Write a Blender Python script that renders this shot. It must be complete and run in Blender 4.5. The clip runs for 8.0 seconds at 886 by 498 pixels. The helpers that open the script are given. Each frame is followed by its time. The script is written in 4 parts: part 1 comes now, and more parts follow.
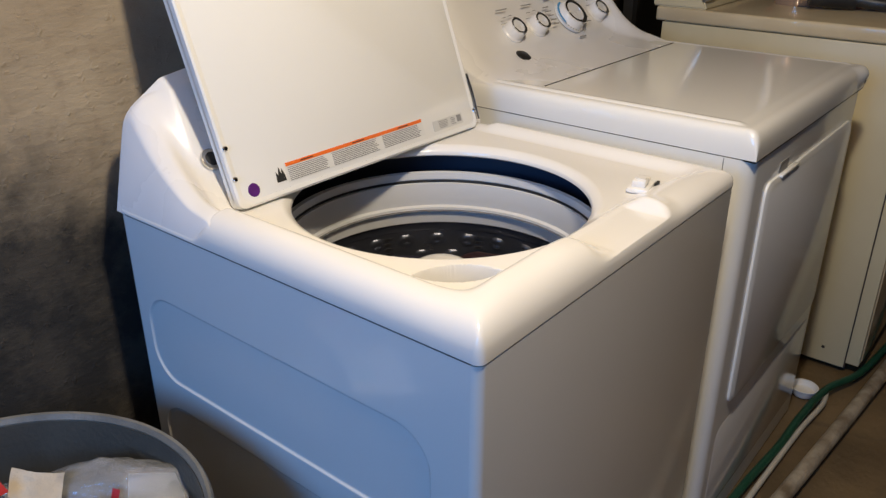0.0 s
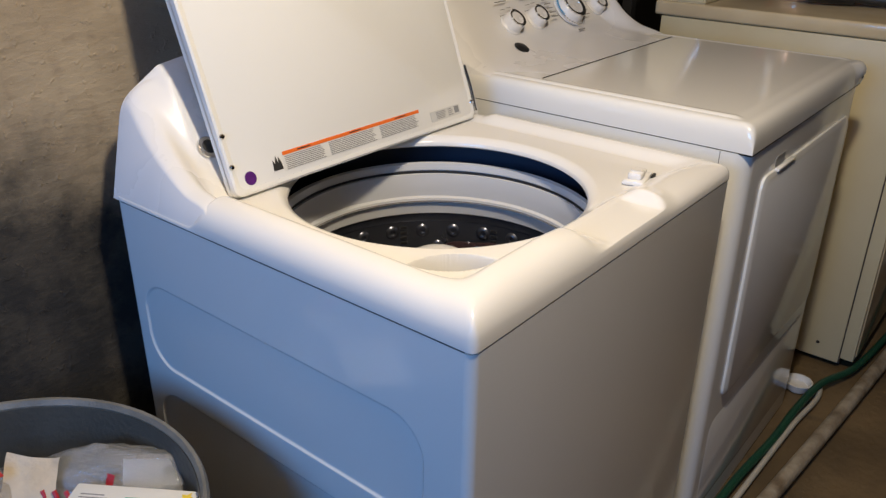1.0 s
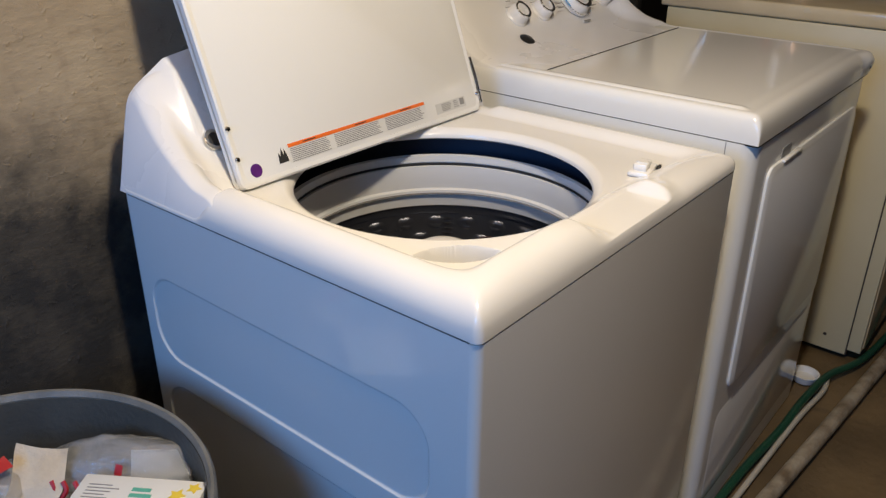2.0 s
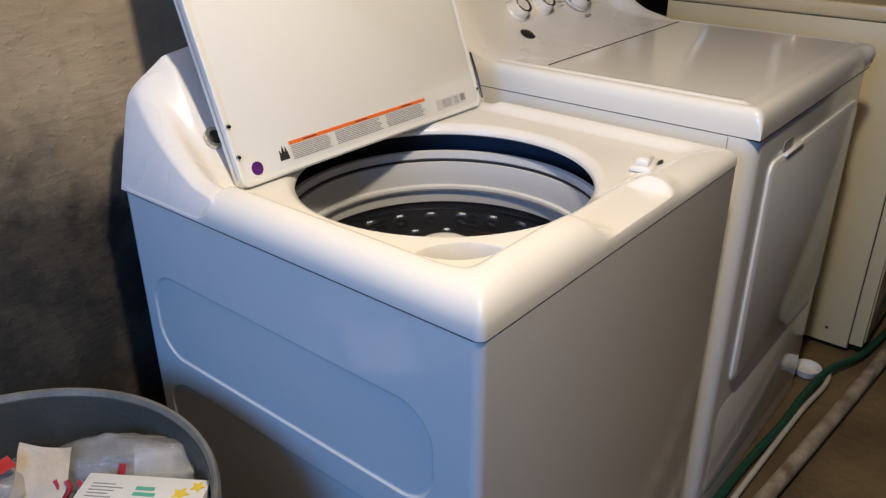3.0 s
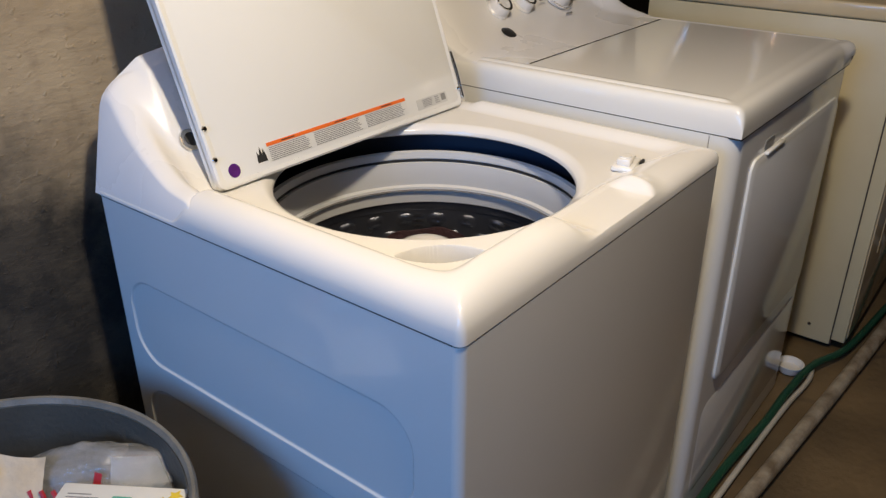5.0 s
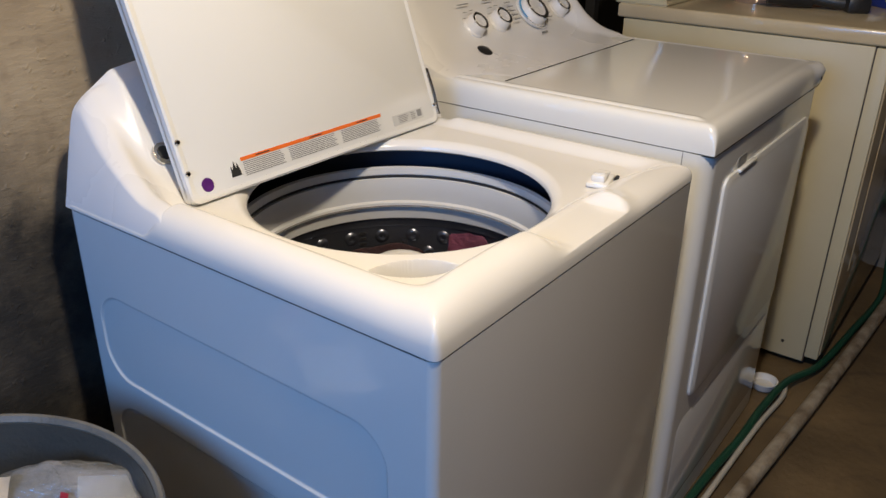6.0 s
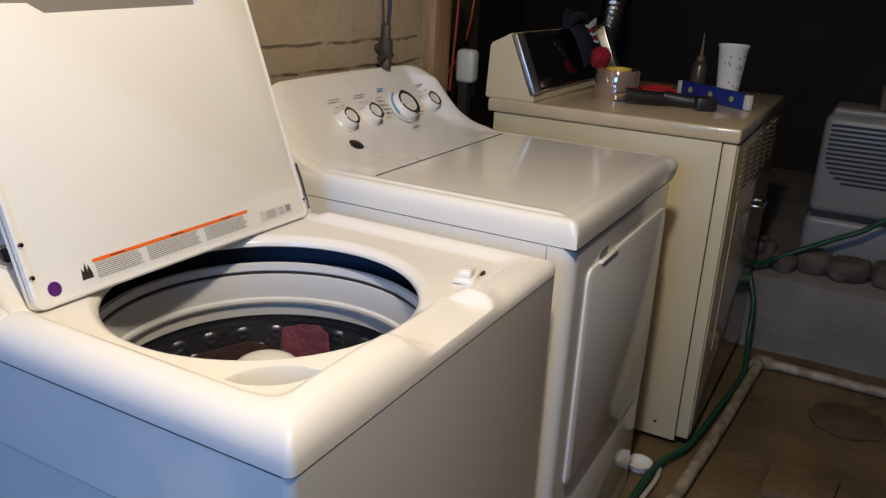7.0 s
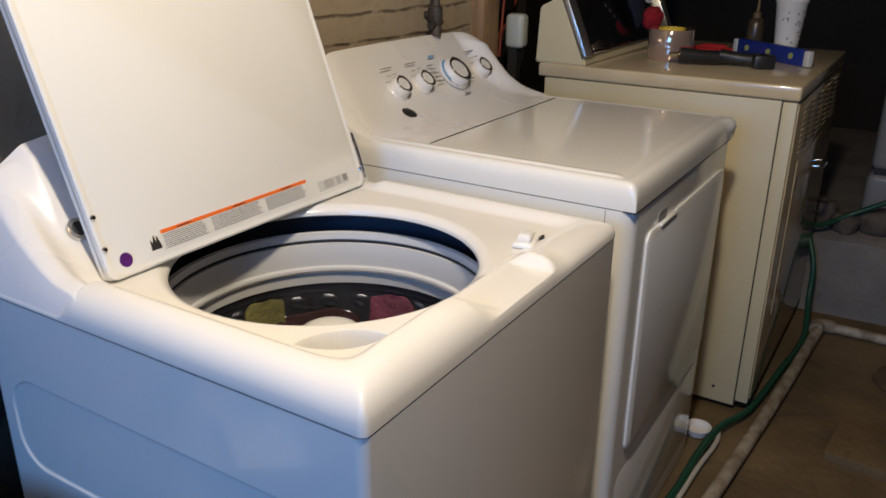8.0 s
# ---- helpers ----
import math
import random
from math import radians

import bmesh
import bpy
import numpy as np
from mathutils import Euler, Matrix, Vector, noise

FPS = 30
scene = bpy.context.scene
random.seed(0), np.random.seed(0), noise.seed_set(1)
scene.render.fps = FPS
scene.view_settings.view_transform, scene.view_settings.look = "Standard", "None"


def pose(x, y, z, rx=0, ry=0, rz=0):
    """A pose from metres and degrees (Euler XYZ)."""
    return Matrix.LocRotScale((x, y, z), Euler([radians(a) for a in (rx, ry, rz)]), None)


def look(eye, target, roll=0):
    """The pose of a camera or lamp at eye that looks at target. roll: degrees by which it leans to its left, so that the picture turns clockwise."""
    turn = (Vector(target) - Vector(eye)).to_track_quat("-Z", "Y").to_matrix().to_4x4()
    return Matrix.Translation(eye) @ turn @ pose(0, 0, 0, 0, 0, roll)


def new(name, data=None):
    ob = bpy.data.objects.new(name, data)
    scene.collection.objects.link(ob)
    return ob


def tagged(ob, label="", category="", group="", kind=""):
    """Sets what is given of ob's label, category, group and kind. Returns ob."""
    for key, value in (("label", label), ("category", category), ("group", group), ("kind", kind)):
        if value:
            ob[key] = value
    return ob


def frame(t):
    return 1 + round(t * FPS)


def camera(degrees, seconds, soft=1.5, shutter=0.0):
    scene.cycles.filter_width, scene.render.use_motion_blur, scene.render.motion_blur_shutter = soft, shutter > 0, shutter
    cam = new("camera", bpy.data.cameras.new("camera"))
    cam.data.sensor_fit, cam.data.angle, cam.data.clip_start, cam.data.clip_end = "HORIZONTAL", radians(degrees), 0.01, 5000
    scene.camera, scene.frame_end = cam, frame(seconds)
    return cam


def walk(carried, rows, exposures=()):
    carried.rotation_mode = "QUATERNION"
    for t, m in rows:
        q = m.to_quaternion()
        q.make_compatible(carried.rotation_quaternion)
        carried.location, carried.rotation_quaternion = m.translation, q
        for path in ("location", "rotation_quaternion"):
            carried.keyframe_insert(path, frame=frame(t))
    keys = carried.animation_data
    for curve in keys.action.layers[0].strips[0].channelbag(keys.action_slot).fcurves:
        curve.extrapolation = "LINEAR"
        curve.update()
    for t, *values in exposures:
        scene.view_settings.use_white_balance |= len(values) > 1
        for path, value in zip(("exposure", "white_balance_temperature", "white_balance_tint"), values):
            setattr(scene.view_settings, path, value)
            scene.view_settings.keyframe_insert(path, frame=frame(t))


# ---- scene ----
cam = camera(57.8, 8.0, soft=1.35, shutter=0.5)
PATH = [
    (0, (-0.552, -0.397, 1.286), (0.861, 0.743, 0.449), 0.1),
    (0.5, (-0.558, -0.398, 1.286), (0.854, 0.739, 0.44), 0.4),
    (1, (-0.554, -0.403, 1.282), (0.858, 0.73, 0.431), 0.7),
    (1.5, (-0.555, -0.407, 1.281), (0.849, 0.73, 0.422), 0.6),
    (3, (-0.554, -0.403, 1.283), (0.836, 0.735, 0.405), 0.0),
    (3.5, (-0.547, -0.401, 1.286), (0.846, 0.729, 0.402), -0.0),
    (4, (-0.542, -0.399, 1.285), (0.854, 0.725, 0.397), -0.1),
    (4.5, (-0.538, -0.396, 1.282), (0.862, 0.722, 0.393), -0.1),
    (5.8, (-0.54, -0.406, 1.286), (0.907, 0.677, 0.429), 0.7),
    (6, (-0.536, -0.401, 1.277), (0.925, 0.675, 0.436), 0.9),
    (6.1, (-0.536, -0.404, 1.283), (0.937, 0.662, 0.451), 1.2),
    (6.2, (-0.536, -0.415, 1.299), (0.956, 0.639, 0.484), 1.9),
    (6.3, (-0.532, -0.43, 1.314), (0.979, 0.611, 0.519), 1.5),
    (6.4, (-0.514, -0.433, 1.328), (1.046, 0.567, 0.575), 2.6),
    (6.5, (-0.494, -0.416, 1.303), (1.113, 0.545, 0.602), 2.2),
    (6.7, (-0.502, -0.421, 1.303), (1.152, 0.486, 0.637), 3.3),
    (7, (-0.505, -0.418, 1.3), (1.166, 0.472, 0.652), 3.0),
    (7.5, (-0.512, -0.406, 1.305), (1.127, 0.522, 0.632), 1.3),
    (8, (-0.519, -0.404, 1.292), (1.072, 0.571, 0.573), 0.7),
]
walk(cam, [(t, look(eye, target, roll)) for t, eye, target, roll in PATH], [(0.0, 0.0), (8.0, 0.0)])

# ---- world and lights ----
world = bpy.data.worlds.new("world")
scene.world = world
world.use_nodes = True
world.node_tree.nodes["Background"].inputs[0].default_value = (0.35, 0.55, 1.0, 1)
world.node_tree.nodes["Background"].inputs[1].default_value = 0.15


def lamp(name, kind, m, energy, colour, size):
    data = bpy.data.lights.new(name, kind)
    data.energy, data.color = energy, colour
    if kind == "POINT":
        data.shadow_soft_size = size
    else:
        data.shape, data.size, data.size_y = "RECTANGLE", size[0], size[1]
    ob = new(name, data)
    ob.matrix_world = m
    return ob


# bare bulb under the joists, and blue daylight in the cellar window
lamp("ceiling_bulb", "POINT", pose(-0.03, -0.21, 2.0), 63, (1.0, 0.865, 0.665), 0.05)
lamp("window_daylight", "AREA", look((-2.46, -0.20, 1.70), (0.0, 0.2, 0.6)), 36, (0.14, 0.42, 1.0), (1.1, 0.9))


# ---- materials ----
def material(name, colour, rough=0.5, metal=0.0, second=None, scale=6.0, amount=0.5, bump=0.0, bump_scale=60.0,
             coat=0.0, stretch=(1, 1, 1), transmission=0.0, detail=5.0, rough_var=0.08):
    m = bpy.data.materials.new(name)
    m.use_nodes = True
    n, l = m.node_tree.nodes, m.node_tree.links
    b = n["Principled BSDF"]
    b.inputs["Metallic"].default_value = metal
    b.inputs["Coat Weight"].default_value = coat
    b.inputs["Coat Roughness"].default_value = 0.05
    b.inputs["Transmission Weight"].default_value = transmission
    coord = n.new("ShaderNodeTexCoord")
    mapping = n.new("ShaderNodeMapping")
    mapping.inputs["Scale"].default_value = stretch
    l.new(coord.outputs["Object"], mapping.inputs["Vector"])
    big = n.new("ShaderNodeTexNoise")
    big.inputs["Scale"].default_value, big.inputs["Detail"].default_value = scale, detail
    l.new(mapping.outputs[0], big.inputs["Vector"])
    ramp = n.new("ShaderNodeMapRange")
    ramp.inputs["From Min"].default_value, ramp.inputs["From Max"].default_value = 0.35, 0.68
    ramp.inputs["To Max"].default_value = amount
    l.new(big.outputs["Fac"], ramp.inputs["Value"])
    mix = n.new("ShaderNodeMix")
    mix.data_type = "RGBA"
    mix.inputs["A"].default_value = (*colour, 1)
    mix.inputs["B"].default_value = (*(second or [c * 0.85 for c in colour]), 1)
    l.new(ramp.outputs[0], mix.inputs["Factor"])
    l.new(mix.outputs["Result"], b.inputs["Base Color"])
    rr = n.new("ShaderNodeMapRange")
    rr.inputs["To Min"].default_value, rr.inputs["To Max"].default_value = max(0.02, rough - rough_var), rough + rough_var
    l.new(big.outputs["Fac"], rr.inputs["Value"])
    l.new(rr.outputs[0], b.inputs["Roughness"])
    if bump:
        fine = n.new("ShaderNodeTexNoise")
        fine.inputs["Scale"].default_value, fine.inputs["Detail"].default_value = bump_scale, 6.0
        l.new(mapping.outputs[0], fine.inputs["Vector"])
        bm_ = n.new("ShaderNodeBump")
        bm_.inputs["Strength"].default_value, bm_.inputs["Distance"].default_value = bump, 0.01
        l.new(fine.outputs["Fac"], bm_.inputs["Height"])
        l.new(bm_.outputs[0], b.inputs["Normal"])
    return m


ENAMEL = material("white_enamel", (0.80, 0.80, 0.78), 0.13, second=(0.765, 0.76, 0.74), scale=3, bump=0.012, bump_scale=300, coat=0.3, rough_var=0.04)
PLASTIC = material("white_plastic", (0.80, 0.79, 0.77), 0.17, second=(0.76, 0.75, 0.73), scale=4, bump=0.01, bump_scale=400)
CONSOLE = material("console_plastic", (0.76, 0.76, 0.77), 0.28, second=(0.72, 0.72, 0.73), scale=5, bump=0.01, bump_scale=500)
BASKET_RING = material("basket_plastic", (0.66, 0.66, 0.66), 0.35, second=(0.62, 0.62, 0.62), scale=8)
TUB = material("tub_plastic", (0.035, 0.045, 0.075), 0.45, scale=6)
STEEL = material("basket_steel", (0.17, 0.18, 0.215), 0.30, metal=0.85, second=(0.11, 0.118, 0.145), scale=14, bump=0.05, bump_scale=90)
TRIM = material("worn_chrome", (0.6, 0.6, 0.58), 0.3, metal=0.9, second=(0.45, 0.45, 0.43), scale=12)
TAPE = material("clear_tape", (0.46, 0.34, 0.27), 0.06, metal=0.55, second=(0.56, 0.44, 0.36), scale=10, coat=0.6)
GRIP = material("grip_grey", (0.20, 0.19, 0.18), 0.5)
CHROME = material("chrome", (0.75, 0.75, 0.75), 0.10, metal=1.0, second=(0.6, 0.6, 0.6))
DARK = material("dark_gap", (0.02, 0.02, 0.022), 0.6)
BLACK = material("black_plastic", (0.012, 0.012, 0.013), 0.38, second=(0.035, 0.035, 0.035), scale=20, bump=0.1, bump_scale=250)
GLASS_BLACK = material("black_glass", (0.008, 0.008, 0.009), 0.08, coat=0.5)
CREAM = material("cream_enamel", (0.62, 0.55, 0.36), 0.42, second=(0.56, 0.48, 0.30), scale=3.5, amount=0.8, bump=0.02, bump_scale=250)
CREAM_TOP = material("cream_top_enamel", (0.64, 0.54, 0.36), 0.16, second=(0.54, 0.44, 0.28), scale=6, amount=0.8, bump=0.015, bump_scale=200, coat=0.3)
# the same cream, with the front's dark brown reflections put into the colour
CREAM_REFLECT = material("cream_front_enamel", (0.54, 0.44, 0.28), 0.13, second=(0.40, 0.30, 0.17), scale=4, amount=0.9, bump=0.01, bump_scale=200, coat=0.5)
CAN = material("grey_can_plastic", (0.080, 0.077, 0.066), 0.5, second=(0.050, 0.048, 0.042), scale=7, amount=0.8, bump=0.15, bump_scale=120)
CAN_RIM = material("grey_can_rim", (0.20, 0.19, 0.165), 0.5, second=(0.11, 0.105, 0.09), scale=18, amount=0.8, bump=0.2, bump_scale=150)
PAPER = material("creased_paper", (0.62, 0.54, 0.42), 0.8, second=(0.36, 0.25, 0.14), scale=16, amount=0.5, bump=0.5, bump_scale=40)
CARD = material("printed_card", (0.72, 0.72, 0.70), 0.55, second=(0.64, 0.64, 0.63), scale=10, bump=0.1, bump_scale=80)
SLEEVE = material("pale_blue_sleeve", (0.42, 0.48, 0.58), 0.25, second=(0.36, 0.42, 0.52), scale=9, bump=0.2, bump_scale=30)
WRAP = material("grey_wrapping", (0.34, 0.33, 0.31), 0.5, second=(0.16, 0.14, 0.12), scale=14, amount=0.9, bump=0.5, bump_scale=25)
RED = material("red_print", (0.45, 0.02, 0.025), 0.5, second=(0.36, 0.02, 0.02))
YELLOW = material("yellow_print", (0.75, 0.55, 0.05), 0.5)
GREEN_PRINT = material("green_print", (0.10, 0.40, 0.30), 0.5)
ORANGE = material("orange_print", (0.85, 0.17, 0.02), 0.5, second=(0.8, 0.15, 0.02))
INK = material("grey_ink", (0.26, 0.26, 0.26), 0.6)
INK_DARK = material("black_ink", (0.025, 0.025, 0.025), 0.5)
INK_BLUE = material("blue_ink", (0.10, 0.35, 0.65), 0.5)
LABEL = material("silver_label", (0.60, 0.60, 0.58), 0.4)
PURPLE = material("purple_sticker", (0.075, 0.012, 0.14), 0.4, second=(0.11, 0.02, 0.2), scale=90, amount=0.8)
HOSE = material("green_rubber", (0.010, 0.062, 0.034), 0.42, second=(0.016, 0.08, 0.045), scale=25, bump=0.2, bump_scale=200)
PVC = material("dirty_pvc", (0.42, 0.36, 0.27), 0.5, second=(0.15, 0.105, 0.06), scale=22, amount=0.9, bump=0.3, bump_scale=90)
TUBE_WHITE = material("white_tube", (0.55, 0.52, 0.45), 0.4, second=(0.42, 0.38, 0.30), scale=20)
WOOD = material("stud_wood", (0.30, 0.19, 0.10), 0.7, second=(0.19, 0.11, 0.055), scale=9, amount=0.9, bump=0.4, bump_scale=40, stretch=(6, 6, 0.5))
CABLE_RED = material("red_cable", (0.24, 0.04, 0.025), 0.5)
IRON = material("old_iron", (0.07, 0.065, 0.06), 0.55, metal=0.6, second=(0.11, 0.08, 0.06), scale=30, amount=0.9, bump=0.3, bump_scale=120)
SWITCH = material("pale_plastic", (0.48, 0.50, 0.44), 0.4, second=(0.40, 0.42, 0.36))
FOIL = material("foil_duct", (0.6, 0.6, 0.58), 0.25, metal=1.0, bump=0.6, bump_scale=60)
FOAM = material("foam_cup", (0.78, 0.78, 0.76), 0.65, bump=0.1, bump_scale=300)
BLUE = material("blue_paint", (0.012, 0.03, 0.20), 0.35, second=(0.015, 0.04, 0.25), scale=20)
VIAL = material("yellow_vial", (0.34, 0.38, 0.14), 0.2)
BOTTLE = material("amber_bottle", (0.07, 0.05, 0.032), 0.3, second=(0.05, 0.035, 0.022), scale=30)
TIP = material("bottle_tip", (0.16, 0.11, 0.05), 0.45)
NAVY = material("navy_knit", (0.006, 0.008, 0.022), 0.9, second=(0.01, 0.014, 0.035), scale=60, bump=0.7, bump_scale=180)
WHITE_KNIT = material("white_knit", (0.55, 0.55, 0.58), 0.9, bump=0.5, bump_scale=180)
RED_KNIT = material("red_knit", (0.36, 0.01, 0.02), 0.95, second=(0.25, 0.01, 0.015), scale=70, bump=0.9, bump_scale=140)
APPLIANCE_GREY = material("pale_grey_plastic", (0.25, 0.24, 0.225), 0.4, second=(0.20, 0.19, 0.18), scale=5, bump=0.05, bump_scale=200)
STONE = material("rubble_stone", (0.14, 0.11, 0.085), 0.9, second=(0.07, 0.055, 0.045), scale=14, amount=0.9, bump=0.9, bump_scale=30)
LEDGE = material("ledge_concrete", (0.17, 0.155, 0.14), 0.85, second=(0.30, 0.27, 0.23), scale=5, amount=0.55, bump=0.6, bump_scale=35)
# near-black tone for the front, right and recess walls and the board
DARKWALL = material("near_black_wall", (0.026, 0.022, 0.019), 0.9, second=(0.015, 0.013, 0.011), scale=3, bump=0.6, bump_scale=20)
CEILING = material("joist_boards", (0.22, 0.15, 0.085), 0.8, second=(0.14, 0.09, 0.05), scale=5, bump=0.3, bump_scale=30)
# colours of the wet laundry as the steel drum wall reflects it
PINK = material("pink_reflection", (0.24, 0.065, 0.11), 0.7, second=(0.09, 0.03, 0.045), scale=20, bump=0.6, bump_scale=60)
LIME = material("yellow_reflection", (0.22, 0.205, 0.075), 0.7, second=(0.09, 0.085, 0.04), scale=20, bump=0.6, bump_scale=60)
INDIGO = material("indigo_reflection", (0.03, 0.03, 0.06), 0.85, second=(0.06, 0.05, 0.09), scale=20, bump=0.6, bump_scale=60)
MAROON = material("maroon_reflection", (0.05, 0.025, 0.03), 0.85, second=(0.06, 0.02, 0.025), scale=20, bump=0.6, bump_scale=60)


def film_material():
    """Thin clear wrapping: mostly see-through, glossy at a slant, a little milky."""
    m = bpy.data.materials.new("clear_film")
    m.use_nodes = True
    n, l = m.node_tree.nodes, m.node_tree.links
    n.remove(n["Principled BSDF"])
    clear, gloss, milk = n.new("ShaderNodeBsdfTransparent"), n.new("ShaderNodeBsdfGlossy"), n.new("ShaderNodeBsdfDiffuse")
    clear.inputs[0].default_value = (0.93, 0.94, 0.96, 1)
    gloss.inputs["Roughness"].default_value = 0.13
    milk.inputs[0].default_value = (0.75, 0.78, 0.84, 1)
    noise_ = n.new("ShaderNodeTexNoise")
    noise_.inputs["Scale"].default_value, noise_.inputs["Detail"].default_value = 26, 3
    bump_ = n.new("ShaderNodeBump")
    bump_.inputs["Strength"].default_value, bump_.inputs["Distance"].default_value = 0.45, 0.012
    l.new(noise_.outputs["Fac"], bump_.inputs["Height"])
    slant = n.new("ShaderNodeFresnel")
    slant.inputs["IOR"].default_value = 1.8
    for node in (gloss, slant):
        l.new(bump_.outputs[0], node.inputs["Normal"])
    mix, veil = n.new("ShaderNodeMixShader"), n.new("ShaderNodeMixShader")
    veil.inputs[0].default_value = 0.28
    l.new(clear.outputs[0], veil.inputs[1])
    l.new(milk.outputs[0], veil.inputs[2])
    l.new(slant.outputs[0], mix.inputs[0])
    l.new(veil.outputs[0], mix.inputs[1])
    l.new(gloss.outputs[0], mix.inputs[2])
    l.new(mix.outputs[0], n["Material Output"].inputs[0])
    return m


FILM = film_material()


def parged_wall_material():
    """Beige parging, trowelled, with form-board lines higher up, black stains and painted shade low down."""
    m = bpy.data.materials.new("parged_wall")
    m.use_nodes = True
    n, l = m.node_tree.nodes, m.node_tree.links
    b = n["Principled BSDF"]
    b.inputs["Roughness"].default_value = 0.85
    coord = n.new("ShaderNodeTexCoord")

    def tex(scale, detail, stretch=(1, 1, 1), rough=0.55):
        mp = n.new("ShaderNodeMapping")
        mp.inputs["Scale"].default_value = stretch
        l.new(coord.outputs["Object"], mp.inputs["Vector"])
        t = n.new("ShaderNodeTexNoise")
        t.inputs["Scale"].default_value, t.inputs["Detail"].default_value, t.inputs["Roughness"].default_value = scale, detail, rough
        l.new(mp.outputs[0], t.inputs["Vector"])
        return t.outputs["Fac"]

    def ranged(v, a, c, lo=0.0, hi=1.0):
        r = n.new("ShaderNodeMapRange")
        for key, val in (("From Min", a), ("From Max", c), ("To Min", lo), ("To Max", hi)):
            r.inputs[key].default_value = val
        l.new(v, r.inputs["Value"])
        return r.outputs[0]

    def maths(op, a, c):
        r = n.new("ShaderNodeMath")
        r.operation = op
        for i, v in enumerate((a, c)):
            if isinstance(v, (int, float)):
                r.inputs[i].default_value = v
            else:
                l.new(v, r.inputs[i])
        return r.outputs[0]

    def blend(fac, a, c):
        r = n.new("ShaderNodeMix")
        r.data_type = "RGBA"
        l.new(fac, r.inputs["Factor"])
        for key, v in (("A", a), ("B", c)):
            if isinstance(v, tuple):
                r.inputs[key].default_value = (*v, 1)
            else:
                l.new(v, r.inputs[key])
        return r.outputs["Result"]

    sep = n.new("ShaderNodeSeparateXYZ")
    l.new(coord.outputs["Object"], sep.inputs[0])
    base = blend(ranged(tex(5, 6), 0.35, 0.7), (0.385, 0.32, 0.23), (0.285, 0.23, 0.162))
    base = blend(ranged(tex(40, 4), 0.55, 0.8, 0, 0.5), base, (0.22, 0.17, 0.12))
    # blackened parging with a ragged upper edge: stains, and shade put into the colour
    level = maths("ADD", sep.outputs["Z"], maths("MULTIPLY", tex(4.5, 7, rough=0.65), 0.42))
    stain_shade = ranged(level, 1.16, 1.00)
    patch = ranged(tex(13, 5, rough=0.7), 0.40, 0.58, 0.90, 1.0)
    base = blend(maths("MULTIPLY", stain_shade, patch), base, (0.024, 0.023, 0.022))
    # form-board lines in the bare stretch
    wob = maths("MULTIPLY", tex(7, 4, (1, 1, 0.2)), 0.03)
    zz = maths("ADD", sep.outputs["Z"], wob)
    lines = None
    for z0 in (1.146, 1.083, 1.28):
        gap = maths("ABSOLUTE", maths("SUBTRACT", zz, z0), 0.0)
        line = ranged(gap, 0.005, 0.0015)
        lines = line if lines is None else maths("MAXIMUM", lines, line)
    lines = maths("MULTIPLY", lines, ranged(sep.outputs["X"], 0.55, 0.75))
    lines = maths("MULTIPLY", lines, ranged(tex(16, 3), 0.40, 0.55))
    base = blend(maths("MULTIPLY", lines, 0.8), base, (0.07, 0.05, 0.035))
    l.new(base, b.inputs["Base Color"])
    h = maths("ADD", maths("MULTIPLY", tex(14, 8, (1, 1, 2.4), 0.6), 1.0), maths("MULTIPLY", lines, -1.2))
    h = maths("ADD", h, maths("MULTIPLY", ranged(tex(55, 3), 0.6, 0.75), 0.35))
    bump_ = n.new("ShaderNodeBump")
    bump_.inputs["Strength"].default_value, bump_.inputs["Distance"].default_value = 0.45, 0.010
    l.new(h, bump_.inputs["Height"])
    l.new(bump_.outputs[0], b.inputs["Normal"])
    return m


WALL = parged_wall_material()


def floor_material():
    m = material("stained_concrete", (0.195, 0.132, 0.064), 0.6, second=(0.092, 0.062, 0.030), scale=3.2, amount=1.0, bump=0.35, bump_scale=45,
                 detail=8, rough_var=0.2)
    n, l = m.node_tree.nodes, m.node_tree.links
    b = n["Principled BSDF"]
    old = b.inputs["Base Color"].links[0].from_socket
    spots = n.new("ShaderNodeTexNoise")
    spots.inputs["Scale"].default_value, spots.inputs["Detail"].default_value = 11, 8
    r = n.new("ShaderNodeMapRange")
    r.inputs["From Min"].default_value, r.inputs["From Max"].default_value, r.inputs["To Max"].default_value = 0.56, 0.72, 0.75
    l.new(spots.outputs["Fac"], r.inputs["Value"])
    mix = n.new("ShaderNodeMix")
    mix.data_type = "RGBA"
    mix.inputs["B"].default_value = (0.06, 0.045, 0.03, 1)
    l.new(old, mix.inputs["A"])
    l.new(r.outputs[0], mix.inputs["Factor"])
    l.new(mix.outputs["Result"], b.inputs["Base Color"])
    return m


SCREED = material("old_screed", (0.12, 0.085, 0.047), 0.7, second=(0.07, 0.050, 0.029), scale=14, amount=0.8, bump=0.4, bump_scale=60)
FLOOR = floor_material()


# ---- mesh helpers ----
def part(name, bm, mat, parent=None, label="", smooth=True, m=None):
    """One mesh object from a bmesh, under a thing or a part."""
    bmesh.ops.recalc_face_normals(bm, faces=bm.faces)
    data = bpy.data.meshes.new(name)
    bm.to_mesh(data)
    bm.free()
    data.materials.append(mat)
    if smooth:
        for p in data.polygons:
            p.use_smooth = True
        data.set_sharp_from_angle(angle=radians(38))
    ob = new(name, data)
    if parent:
        ob.parent = parent
    if m is not None:
        ob.matrix_basis = m
    if label:
        ob["label"] = label
    return ob


